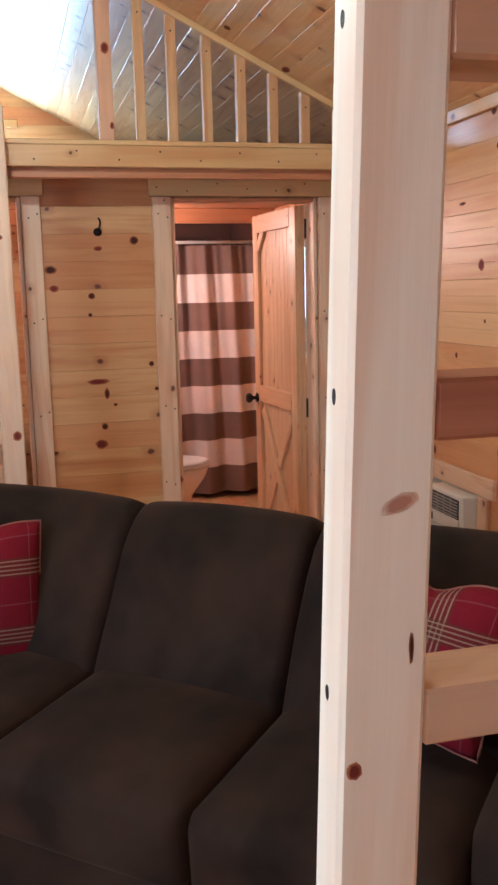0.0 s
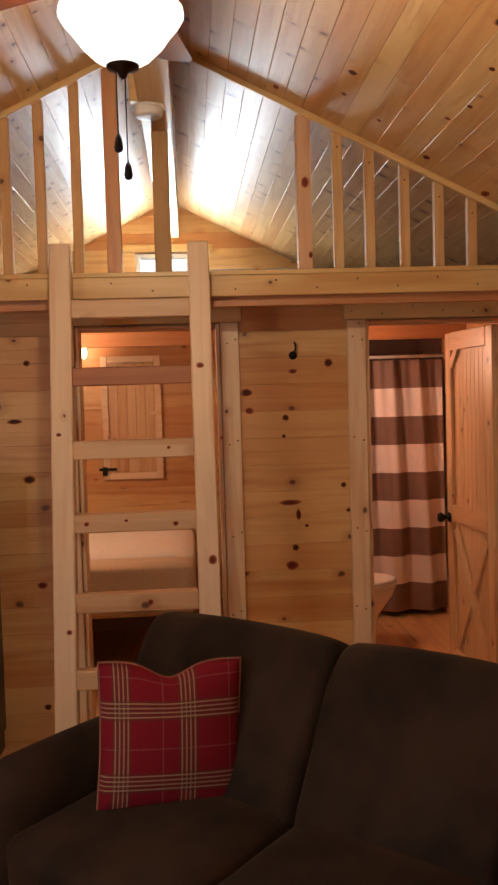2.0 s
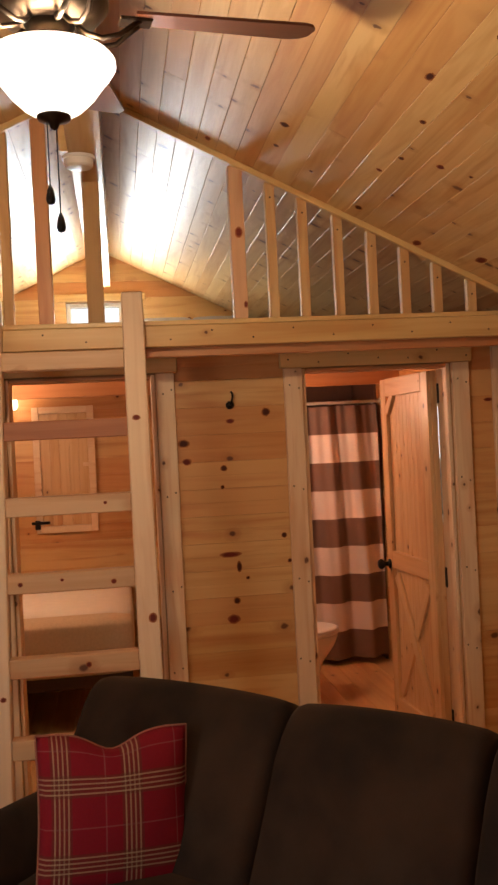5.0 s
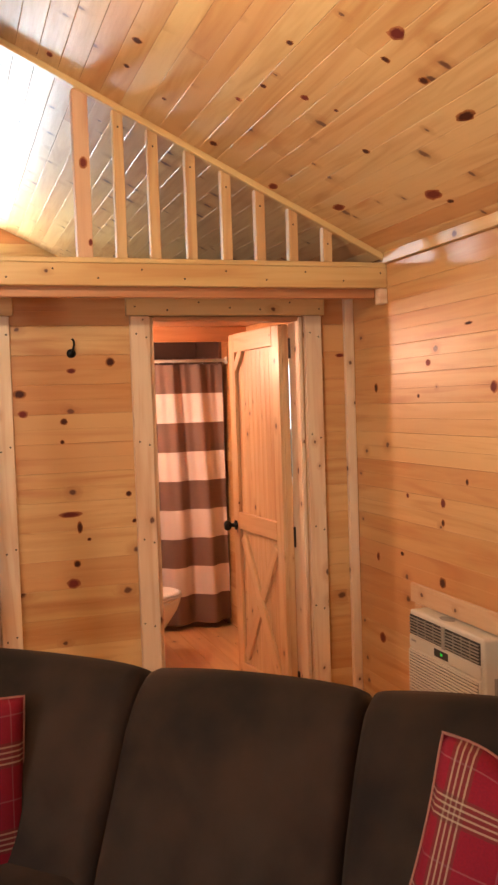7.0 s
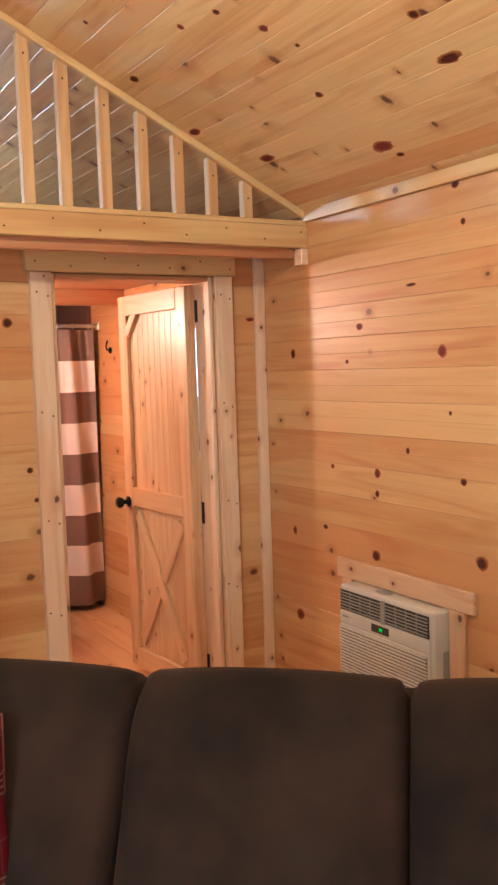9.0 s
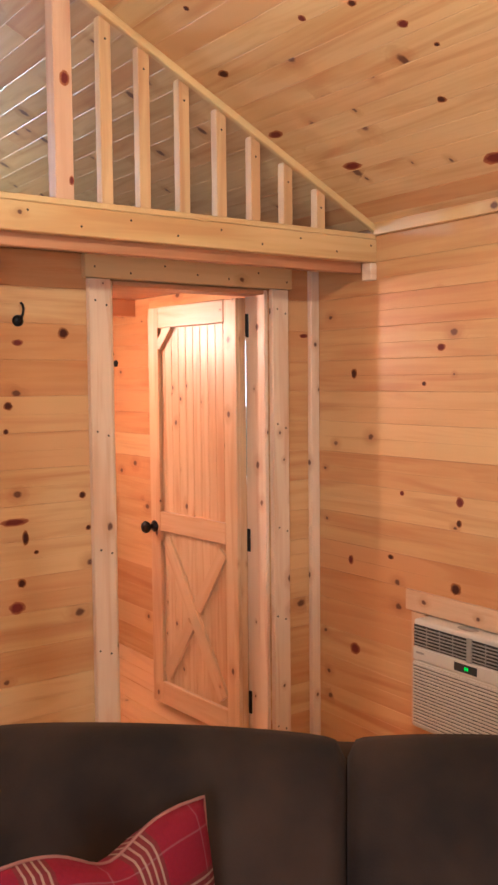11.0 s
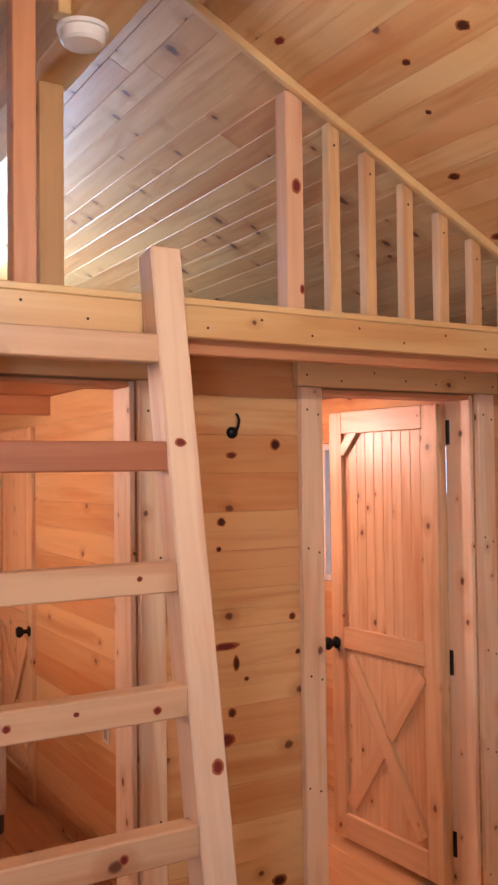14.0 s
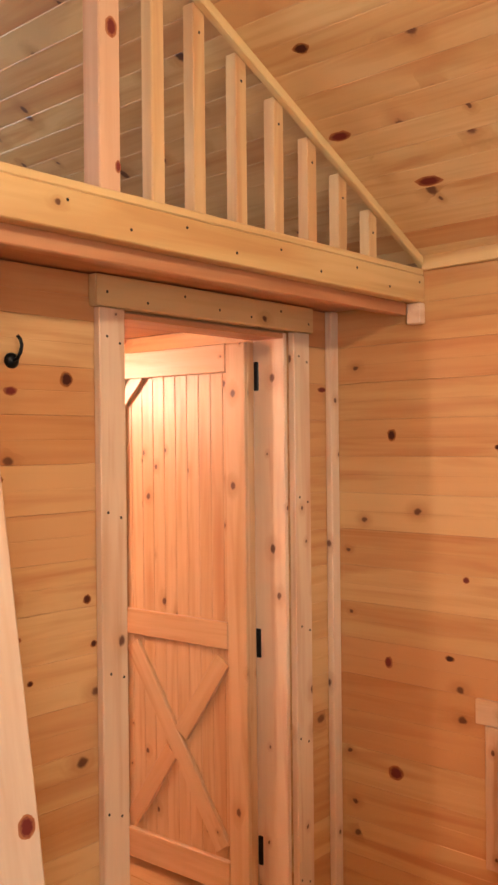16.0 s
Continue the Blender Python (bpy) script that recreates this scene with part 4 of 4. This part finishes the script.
def cushion(name, size, fat, place, label):
    """A square throw pillow: pinched corners, dented top, corded edge."""
    t = thing(name, label, "pillow", place, group="plaid pillows on the sofa")
    bm = bmesh.new()
    n = 22
    uvl = bm.loops.layers.uv.new("UVMap")
    grid = {}
    for side in (-1, 1):
        for i in range(n + 1):
            for j in range(n + 1):
                u, v = 2 * i / n - 1, 2 * j / n - 1
                x, z = u * size / 2, v * size / 2
                x *= 1 - 0.055 * (1 - v * v) * abs(u) ** 2 - 0.05 * max(0.0, abs(u) + abs(v) - 1.72)
                z *= 1 - 0.05 * (1 - u * u) * abs(v) ** 2 - 0.08 * max(0.0, abs(u) + abs(v) - 1.72)
                if v > 0:
                    z -= 0.042 * v ** 3 * math.exp(-((u + 0.02) / 0.33) ** 2)
                puff = fat * (max(0, 1 - u * u) * max(0, 1 - v * v)) ** 0.42
                if side > 0 and (abs(u) == 1 or abs(v) == 1):
                    grid[side, i, j] = grid[-1, i, j]
                    continue
                grid[side, i, j] = bm.verts.new((x, side * puff, z))
    for side in (-1, 1):
        for i in range(n):
            for j in range(n):
                q = [(i, j), (i + 1, j), (i + 1, j + 1), (i, j + 1)]
                if side > 0:
                    q.reverse()
                f = bm.faces.new([grid[side, a, b] for a, b in q])
                for loop, (a, b) in zip(f.loops, q):
                    loop[uvl].uv = (a / n, b / n)
    rim = [grid[-1, i, 0].co.copy() for i in range(n)] + [grid[-1, n, j].co.copy() for j in range(n)] + [grid[-1, n - i, n].co.copy() for i in range(n)] + [grid[-1, 0, n - j].co.copy() for j in range(n)]
    body = part("cover", bm, plaid, t, smooth=True)
    part("piping", tube(rim + [rim[0]], 0.0034, 6), piping_cord, t, "pale twisted cord edge", smooth=True)
    return t


cushion("throw_pillow", 0.410, 0.075, pose(-0.152, 2.592, 0.708, -12, 3, 8), "red plaid throw pillow with pale cord against the sofa back")
cushion("throw_pillow", 0.37, 0.080, pose(0.822, 1.735, 0.762, -14, 11, -46), "red plaid throw pillow tilted beside the sofa arm")

# ---- dark cabinet by the partition ----
chest = thing("cabinet", "dark brown wooden cabinet against the pine partition", "cabinet", pose(-1.365, 4.19, 0))
part("body", box(-0.375, 0.375, -0.19, 0.235, 0.09, 1.28, 0.004), dark_wood, chest)
part("top", box(-0.393, 0.393, -0.21, 0.237, 1.281, 1.318, 0.006, 2), dark_wood, chest)
part("plinth", box(-0.365, 0.365, -0.18, 0.23, 0.0, 0.089), dark_wood, chest)
for x0, x1 in ((-0.362, -0.004), (0.004, 0.362)):
    dr = part("door", box(x0, x1, -0.209, -0.191, 0.11, 1.26, 0.004), dark_wood, chest)
    part("handle", lathe([(0.008, 0), (0.008, 0.018), (0.016, 0.026), (0.0, 0.034)], 14, False), bronze, dr, place=pose(-0.03 if x0 < -0.1 else 0.03, -0.209, 0.72, 90, 0, 0), smooth=True)

# ---- bathroom ----
rod = thing("curtain_rod", "white shower curtain rod between the bathroom walls", "curtain rod")
part("bar", tube([(DIV1, 6.50, 1.885), (XR, 6.50, 1.885)], 0.012, 12), white_plastic, rod, smooth=True)
for x in (DIV1 + 0.001, XR - 0.013):
    part("flange", box(x, x + 0.012, 6.475, 6.525, 1.86, 1.91, 0.004), white_plastic, rod)


def shower_curtain():
    bm = bmesh.new()
    nx, nz, x0, x1, high = 150, 26, -0.60, 0.60, 1.815
    rows = []
    for j in range(nz + 1):
        f = j / nz
        row = []
        for i in range(nx + 1):
            s = i / nx
            amp = 0.022 + 0.020 * (1 - f)
            y = amp * math.sin(2 * math.pi * (s * 5.5 + 0.12 * math.sin(5 * s + 2 * f))) + 0.012 * math.sin(2 * math.pi * (s * 13 + f * 0.6)) * (0.4 + f * 0.6)
            x = x0 + (x1 - x0) * s + 0.05 * (1 - f) * (s - 0.2)
            row.append(bm.verts.new((x, y + 0.05 * (1 - f), f * high)))
        rows.append(row)
    for a, b in zip(rows, rows[1:]):
        for i in range(nx):
            bm.faces.new((a[i], a[i + 1], b[i + 1], b[i]))
    return bm


curt = thing("shower_curtain", "cream and brown broad-striped shower curtain", "shower curtain", pose(1.135, 6.50, 0.045))
part("cloth", shower_curtain(), curtain_cloth, curt, smooth=True)
for i in range(12):
    part("ring", tube([(0.018 * math.cos(a), 0.0, 0.018 * math.sin(a)) for a in [2 * math.pi * k / 12 for k in range(13)]], 0.002, 6), white_plastic, curt, place=pose(-0.57 + i * 0.104, 0, 1.838, 0, 0, 80))
shower = thing("shower_surround", "dark brown shower wall above the curtain", "shower", kind="structure")
part("back_panel", box(DIV1 + 0.001, XR - 0.001, 7.24, 7.27, 0.0, 2.078), shower_wall, shower)
part("side_panel", box(DIV1 + 0.001, DIV1 + 0.02, 6.62, 7.239, 0.0, 2.078), shower_wall, shower)
part("side_panel", box(XR - 0.02, XR - 0.001, 6.62, 7.239, 0.0, 2.078), shower_wall, shower)
header = setting("bathroom_beam", "reddish pine ceiling beam in the bathroom", box(DIV1, XR, 6.05, 6.09, 1.985, 2.081, 0.003), red_pine, "beam")

toilet = thing("toilet", "white porcelain toilet beside the bathroom wall", "toilet", pose(0.50, 5.88, 0))


def oval(profile, steps=30):
    """Lathe stretched along X: (half length, half width, centre x, z)."""
    bm = bmesh.new()
    rings = [[bm.verts.new((c + a * math.cos(2 * math.pi * i / steps), b * math.sin(2 * math.pi * i / steps), z)) for i in range(steps)] for a, b, c, z in profile]
    for p, q in zip(rings, rings[1:]):
        for i in range(steps):
            bm.faces.new((p[i], p[(i + 1) % steps], q[(i + 1) % steps], q[i]))
    bm.faces.new(list(reversed(rings[0])))
    bm.faces.new(rings[-1])
    return bm


part("bowl", oval([(0.20, 0.11, 0.40, 0.0), (0.19, 0.10, 0.40, 0.08), (0.20, 0.12, 0.42, 0.20), (0.25, 0.17, 0.46, 0.32), (0.265, 0.185, 0.47, 0.385), (0.26, 0.18, 0.47, 0.395)]), porcelain, toilet, smooth=True)
part("seat", oval([(0.255, 0.185, 0.475, 0.396), (0.27, 0.195, 0.475, 0.405), (0.265, 0.19, 0.475, 0.418)]), white_plastic, toilet, smooth=True)
part("lid", oval([(0.26, 0.19, 0.475, 0.419), (0.268, 0.193, 0.475, 0.428), (0.24, 0.17, 0.475, 0.440)]), white_plastic, toilet, smooth=True)
part("tank", box(-0.03, 0.20, -0.21, 0.21, 0.40, 0.74, 0.02, 3), porcelain, toilet)
part("tank_lid", box(-0.04, 0.21, -0.22, 0.22, 0.741, 0.775, 0.008, 2), porcelain, toilet)
bath_sconce = thing("bathroom_sconce", "black wall lamp with lit frosted glass in the bathroom", "wall lamp", pose(DIV1, 5.82, 1.90, 0, 0, 90))
part("plate", box(-0.05, 0.05, -0.02, 0, 0.0, 0.09, 0.004), black_metal, bath_sconce)
part("arm", tube([(0, -0.015, 0.05), (0, -0.08, 0.065), (0, -0.11, 0.03)], 0.008), black_metal, bath_sconce)
bg = part("glass", lathe([(0.03, -0.085), (0.050, -0.05), (0.045, 0.0), (0.028, 0.03)], 20), sconce_glass, bath_sconce, place=pose(0, -0.11, 0), smooth=True)
bg.visible_shadow = False

# ---- bedroom ----
bed = thing("bed", "bed with white sheet and tan blanket on a wooden frame", "bed", pose(-0.78, 6.29, 0))
part("frame", box(-0.70, 0.70, -0.94, 1.07, 0.30, 0.42, 0.01), dark_wood, bed)
part("mattress", pad((0.69, 1.00, 0.125), 0.06, 10), linen, bed, place=pose(0, 0.07, 0.545), smooth=True)
part("blanket", pad((0.715, 0.60, 0.16), 0.05, 10), blanket, bed, "tan blanket", pose(0, -0.375, 0.525), True)
part("sheet_fold", pad((0.72, 0.55, 0.155), 0.05, 10), linen, bed, "white folded sheet", pose(0, -0.20, 0.552), True)
for x in (-0.64, 0.64):
    for y in (-0.88, 1.00):
        part("leg", box(x - 0.04, x + 0.04, y - 0.04, y + 0.04, 0, 0.299, 0.004), dark_wood, bed)

loft_bed = thing("loft_mattress", "white mattress with bluish bedding on the loft floor", "mattress", pose(0.10, 6.25, 2.17))
part("mattress", pad((0.95, 1.00, 0.085), 0.05, 10), linen, loft_bed, place=pose(0, 0.02, 0.086), smooth=True)
for x in (0.20, 0.60):
    part("pillow", pad((0.23, 0.20, 0.085), 0.075, 10, (0, 0, 0.02)), bluish, loft_bed, "bluish grey pillow", pose(x, 0.80, 0.290, 32, 0, 0), True)

shutter = thing("window_shutter", "closed pine board shutter with latch on the bedroom wall", "shutter", pose(-0.523, YG, 1.490))
for i in range(5):
    part("plank", plank_mesh(0.868, 0.072, 0.018, door_pine, 0.004), None, shutter, place=pose(-0.145 + 0.0725 * i, -0.004, 0, 0, 90, 0))
for r in ((-0.235, -0.183, -0.488, 0.488), (0.183, 0.235, -0.488, 0.488), (-0.182, 0.182, 0.436, 0.488), (-0.182, 0.182, -0.488, -0.436)):
    part("frame", box(r[0], r[1], -0.045, -0.001, r[2], r[3], 0.003), trim_pine, shutter)
part("latch_block", box(0.14, 0.225, -0.062, -0.046, 0.02, 0.05, 0.002), trim_pine, shutter)
latch = part("latch", box(-0.245, -0.205, -0.062, -0.045, -0.455, -0.385, 0.004), black_metal, shutter, "black latch plate")
part("latch_bar", box(-0.27, -0.13, -0.075, -0.063, -0.415, -0.393, 0.004), black_metal, latch, "black latch bar")
sconce = thing("wall_sconce", "black wall sconce with a lit frosted glass", "wall lamp", pose(-0.891, YG, 2.039))
part("plate", box(-0.05, 0.05, -0.03, 0, 0.02, 0.09, 0.005), black_metal, sconce)
part("arm", tube([(0, -0.02, 0.06), (0, -0.09, 0.07), (0, -0.11, 0.04)], 0.008), black_metal, sconce)
sg = part("glass", lathe([(0.03, -0.075), (0.042, -0.05), (0.040, 0.0), (0.028, 0.03)], 20), sconce_glass, sconce, place=pose(0, -0.11, 0.0), smooth=True)
sg.visible_shadow = False
# out-of-view fixture made for the two added lamps
fill_fixture = thing("ceiling_light", "unseen round frosted ceiling light with a bronze base, added to brighten", "ceiling light", pose(-1.10, 5.75, 2.081))
part("base", lathe([(0.13, -0.025), (0.13, 0.0)], 32), bronze, fill_fixture)
dome = part("dome", lathe([(0.004, -0.115), (0.06, -0.105), (0.105, -0.075), (0.125, -0.026)], 32, False), sconce_glass, fill_fixture, "glowing frosted glass dome of an added light", smooth=True)
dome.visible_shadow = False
copy_thing(fill_fixture, pose(-0.85, 0.05, 2.081))
joist = setting("bedroom_beam", "reddish pine ceiling beam in the bedroom", box(XL, DIV0, 6.15, 6.19, 1.985, 2.081, 0.003), red_pine, "beam")
plate = thing("switch_plate", "beige wall plate on the bedroom boards", "wall plate", pose(DIV0, 5.42, 0.62, 0, 0, -90))
part("cover", box(-0.035, 0.035, -0.007, 0, -0.057, 0.057, 0.003), beige_plastic, plate)
part("socket", box(-0.017, 0.017, -0.0085, -0.007, -0.038, 0.038), grey_plastic, plate)
door2 = barn_door("door_2", 0.70, 1.93, pose(DIV0 - 0.003, 7.10, 0.01, 0, 0, -90) , "closed pine board door in the bedroom side wall")

# ---- board cladding ----
plank_rows(partition, XL, BED0 - 0.002, 0, 2.079, faces_south(YP))
plank_rows(partition, BED1 + 0.002, BATH0 - 0.002, 0, 2.079, faces_south(YP))
plank_rows(partition, BATH1 + 0.002, XR, 0, 2.079, faces_south(YP))
plank_rows(wall_right, YB, YP, 0, 2.2, faces_west(XR))
plank_rows(wall_right, YP + 0.12, 4.72, 0, 2.08, faces_west(XR))
plank_rows(wall_right, 5.895, 7.24, 0, 2.08, faces_west(XR))
plank_rows(wall_right, 4.72, 5.895, 0, 1.10, faces_west(XR))
plank_rows(wall_right, 4.72, 5.895, 1.84, 2.08, faces_west(XR))
plank_rows(wall_left, YB, 0.45, 0, 2.2, faces_east(XL))
plank_rows(wall_left, 1.35, YP, 0, 2.2, faces_east(XL))
plank_rows(wall_left, 0.45, 1.35, 0, 0.95, faces_east(XL))
plank_rows(wall_left, 0.45, 1.35, 1.85, 2.2, faces_east(XL))
plank_rows(wall_far, XL, DIV0, 0, 2.08, faces_south(YG))
plank_rows(divider, YP + 0.12, YG, 0, 2.08, faces_west(DIV0))
plank_rows(divider, YP + 0.12, YG, 0, 2.08, faces_east(DIV1))
z = 2.17
while z < 3.2:
    half = (RIDGE_Z + 0.06 - z) / SLOPE
    spans = [(max(XL, RIDGE_X - half), min(XR, RIDGE_X + half))]
    hi = min(z + COURSE, 3.26)
    if z < LW[3] and hi > LW[2]:
        spans = [(spans[0][0], LW[0]), (LW[1], spans[0][1])]
    for a, b in spans:
        part("plank", plank_mesh(b - a, hi - z - 0.0005, 0.018, wall_pine, 0.0015, 0.0012), None, gable_far, place=pose((a + b) / 2, YG + 0.018, (z + hi) / 2))
    z += COURSE
for i in range(28):
    x = XL + 0.139 * (i + 0.5)
    if x < XR:
        part("plank", plank_mesh(YG - YB - 0.01, 0.1375, 0.02, floor_pine, 0.002), None, floor, place=pose(x, (YG + YB) / 2, -0.02, -90, 0, 90))

# ---- knots and nails ----
PARTITION_KNOTS = (
    (0.602, 1.789, 0.0198, 0.0198),
    (0.430, 1.752, 0.0213, 0.0116),
    (0.389, 1.531, 0.0154, 0.0154),
    (0.379, 1.442, 0.0096, 0.0096),
    (0.663, 1.199, 0.0142, 0.0122),
    (0.400, 1.121, 0.0509, 0.0137),
    (0.440, 1.062, 0.0119, 0.0257),
    (0.479, 1.007, 0.0100, 0.0080),
    (0.422, 0.903, 0.0179, 0.0159),
    (0.404, 0.817, 0.0300, 0.0220),
    (0.599, 0.318, 0.0281, 0.0194),
    (0.684, 1.075, 0.0102, 0.0102),
    (0.204, 1.655, 0.0297, 0.0189),
    (0.217, 1.571, 0.0216, 0.0162),
    (-0.825, 1.823, 0.0164, 0.0137),
    (-0.894, 1.550, 0.0329, 0.0110),
    (-0.833, 1.275, 0.0275, 0.0192),
    (-0.793, 0.769, 0.0223, 0.0168),
    (-0.789, 0.180, 0.0173, 0.0144),
    (1.751, 0.600, 0.0150, 0.0150),
    (1.753, 0.500, 0.0101, 0.0227),
    (1.714, 1.801, 0.0240, 0.0096),
)
SIDE_KNOTS = (
    (4.182, 1.638, 0.0175, 0.0200),
    (3.234, 1.619, 0.0222, 0.0222),
    (3.127, 2.047, 0.0119, 0.0119),
    (3.427, 1.258, 0.0106, 0.0127),
    (3.610, 1.159, 0.0178, 0.0178),
    (3.612, 1.079, 0.0134, 0.0134),
    (3.139, 1.169, 0.0159, 0.0139),
    (4.202, 0.855, 0.0153, 0.0204),
    (3.967, 0.902, 0.0170, 0.0097),
    (3.627, 0.834, 0.0249, 0.0226),
    (4.179, 0.479, 0.0337, 0.0233),
    (3.055, 0.902, 0.0277, 0.0238),
    (3.162, 2.174, 0.0182, 0.0141),
    (3.703, 1.729, 0.0203, 0.0135),
    (3.790, 1.593, 0.0115, 0.0092),
    (3.199, 1.403, 0.0080, 0.0080),
    (3.905, 1.165, 0.0119, 0.0095),
    (3.396, 1.862, 0.0295, 0.0063),
)
CEILING_KNOTS = (
    (1.084, 2.606, 0.0333, 0.0233),
    (1.121, 2.739, 0.0121, 0.0146),
    (1.231, 2.723, 0.0193, 0.0147),
    (1.238, 3.994, 0.0317, 0.0205),
    (1.387, 2.761, 0.0469, 0.0202),
    (1.321, 3.284, 0.0165, 0.0144),
    (1.591, 3.305, 0.0512, 0.0268),
    (1.643, 3.279, 0.0192, 0.0119),
    (0.943, 3.264, 0.0140, 0.0112),
    (1.054, 3.184, 0.0177, 0.0138),
    (0.912, 2.939, 0.0145, 0.0102),
    (1.148, 3.145, 0.0098, 0.0082),
    (1.462, 3.841, 0.0431, 0.0201),
    (0.567, 3.453, 0.0195, 0.0182),
    (0.573, 3.680, 0.0139, 0.0121),
    (0.916, 3.445, 0.0121, 0.0121),
    (0.957, 3.911, 0.0232, 0.0162),
    (0.729, 3.769, 0.0109, 0.0101),
    (0.335, 3.949, 0.0218, 0.0127),
    (0.841, 2.667, 0.0246, 0.0124),
    (0.908, 2.331, 0.0143, 0.0089),
)

for n, (x, zz, a, b) in enumerate(PARTITION_KNOTS):
    part("knot", knot_disc(a * 1.05, b * 1.05, knot_red if n % 4 == 1 else knot_wood, 0.16, n), None, partition, place=pose(x, YP - 0.0004, zz))
for n, (y, zz, a, b) in enumerate(SIDE_KNOTS):
    part("knot", knot_disc(a * 1.05, b * 1.05, knot_red if n % 3 == 1 else knot_wood, 0.16, n + 50), None, wall_right, place=pose(XR - 0.0004, y, zz, 0, 0, -90))
tilt = math.degrees(math.atan(SLOPE))
for n, (x, y, a, b) in enumerate(CEILING_KNOTS):
    m = pose(x, y, roof_z(x) - 0.0005, 0, tilt, 0) @ pose(0, 0, 0, 90, 0, 0) @ pose(0, 0, 0, 0, 90, 0)
    part("knot", knot_disc(a * 1.05, b * 1.05, knot_red if n % 3 == 0 else knot_wood, 0.2, n + 90), None, ceiling, place=m)
for x, y, zz, a, b, own in ((0.463, 4.067, 2.561, 0.018, 0.026, rail), (0.480, 4.067, 2.248, 0.009, 0.016, rail), (0.005, 3.754, 0.982, 0.018, 0.021, far_ladder)):
    part("knot", knot_disc(a, b, knot_red, 0.1, 7), None, own, place=pose(x, y - 0.0015, zz, -10 if own is far_ladder else 0, 0, 0))
for x, zz, a, b in ((-0.020, 1.775, 0.017, 0.012), (-0.606, 1.505, 0.011, 0.008), (-0.575, 0.72, 0.012, 0.010)):
    part("knot", knot_disc(a, b, knot_red, 0.12, int(zz * 100)), None, far_ladder, place=pose(x, 3.582 + 0.1755 * zz - 0.0012, zz, -10, 0, 0))
for x, zz, a, b in ((-0.50, 1.142, 0.011, 0.010), (-0.34, 1.150, 0.010, 0.008), (-0.14, 1.132, 0.012, 0.010), (-0.25, 0.825, 0.012, 0.012), (-0.44, 0.540, 0.010, 0.009), (-0.16, 1.440, 0.008, 0.007)):
    part("knot", knot_disc(a, b, knot_red, 0.12, int(zz * 100 - x * 70)), None, far_ladder, place=pose(x, 3.582 + 0.1755 * zz + 0.0022, zz))
part("knot", knot_disc(0.0075, 0.009, knot_red, 0.12, 3), None, near_ladder, place=pose(0.277, 0.7172, 1.112))
part("knot", knot_disc(0.020, 0.008, knot_pale, 0.12, 4), None, near_ladder, place=pose(0.320, 0.7172, 1.358, 0, -20, 0))
part("knot", knot_disc(0.0025, 0.016, knot_wood, 0.2, 5), None, near_ladder, place=pose(0.332, 0.7172, 1.222))
nail = mesh_of("nail", lathe([(0.0042, 0), (0.0036, 0.0008)], 8), nail_metal)
for x in (BATH0 - 0.070, BATH0 - 0.025, BATH1 + 0.025, BATH1 + 0.068, BED1 + 0.03, BED1 + 0.07):
    for zz in (0.12, 0.60, 0.98, 1.42, 1.90):
        part("nail", nail, None, trim_doors, place=pose(x + 0.006 * math.sin(zz * 40), YP - 0.0281, zz + 0.01 * math.sin(x * 90), 90, 0, 0))
for i in range(7):
    part("nail", nail, None, trim_doors, place=pose(BATH0 - 0.07 + i * 0.147, YP - 0.0351, 2.03 + 0.02 * math.sin(i * 4.1), 90, 0, 0))
for i in range(22):
    part("nail", nail, None, trim_front, place=pose(XL + 0.12 + i * 0.178, 4.0469, 2.105 + 0.035 * (i % 2), 90, 0, 0))
for x, w in RIGHT:
    part("nail", nail, None, rail, place=pose(x, 4.0664, roof_z(x) - 0.085, 90, 0, 0))
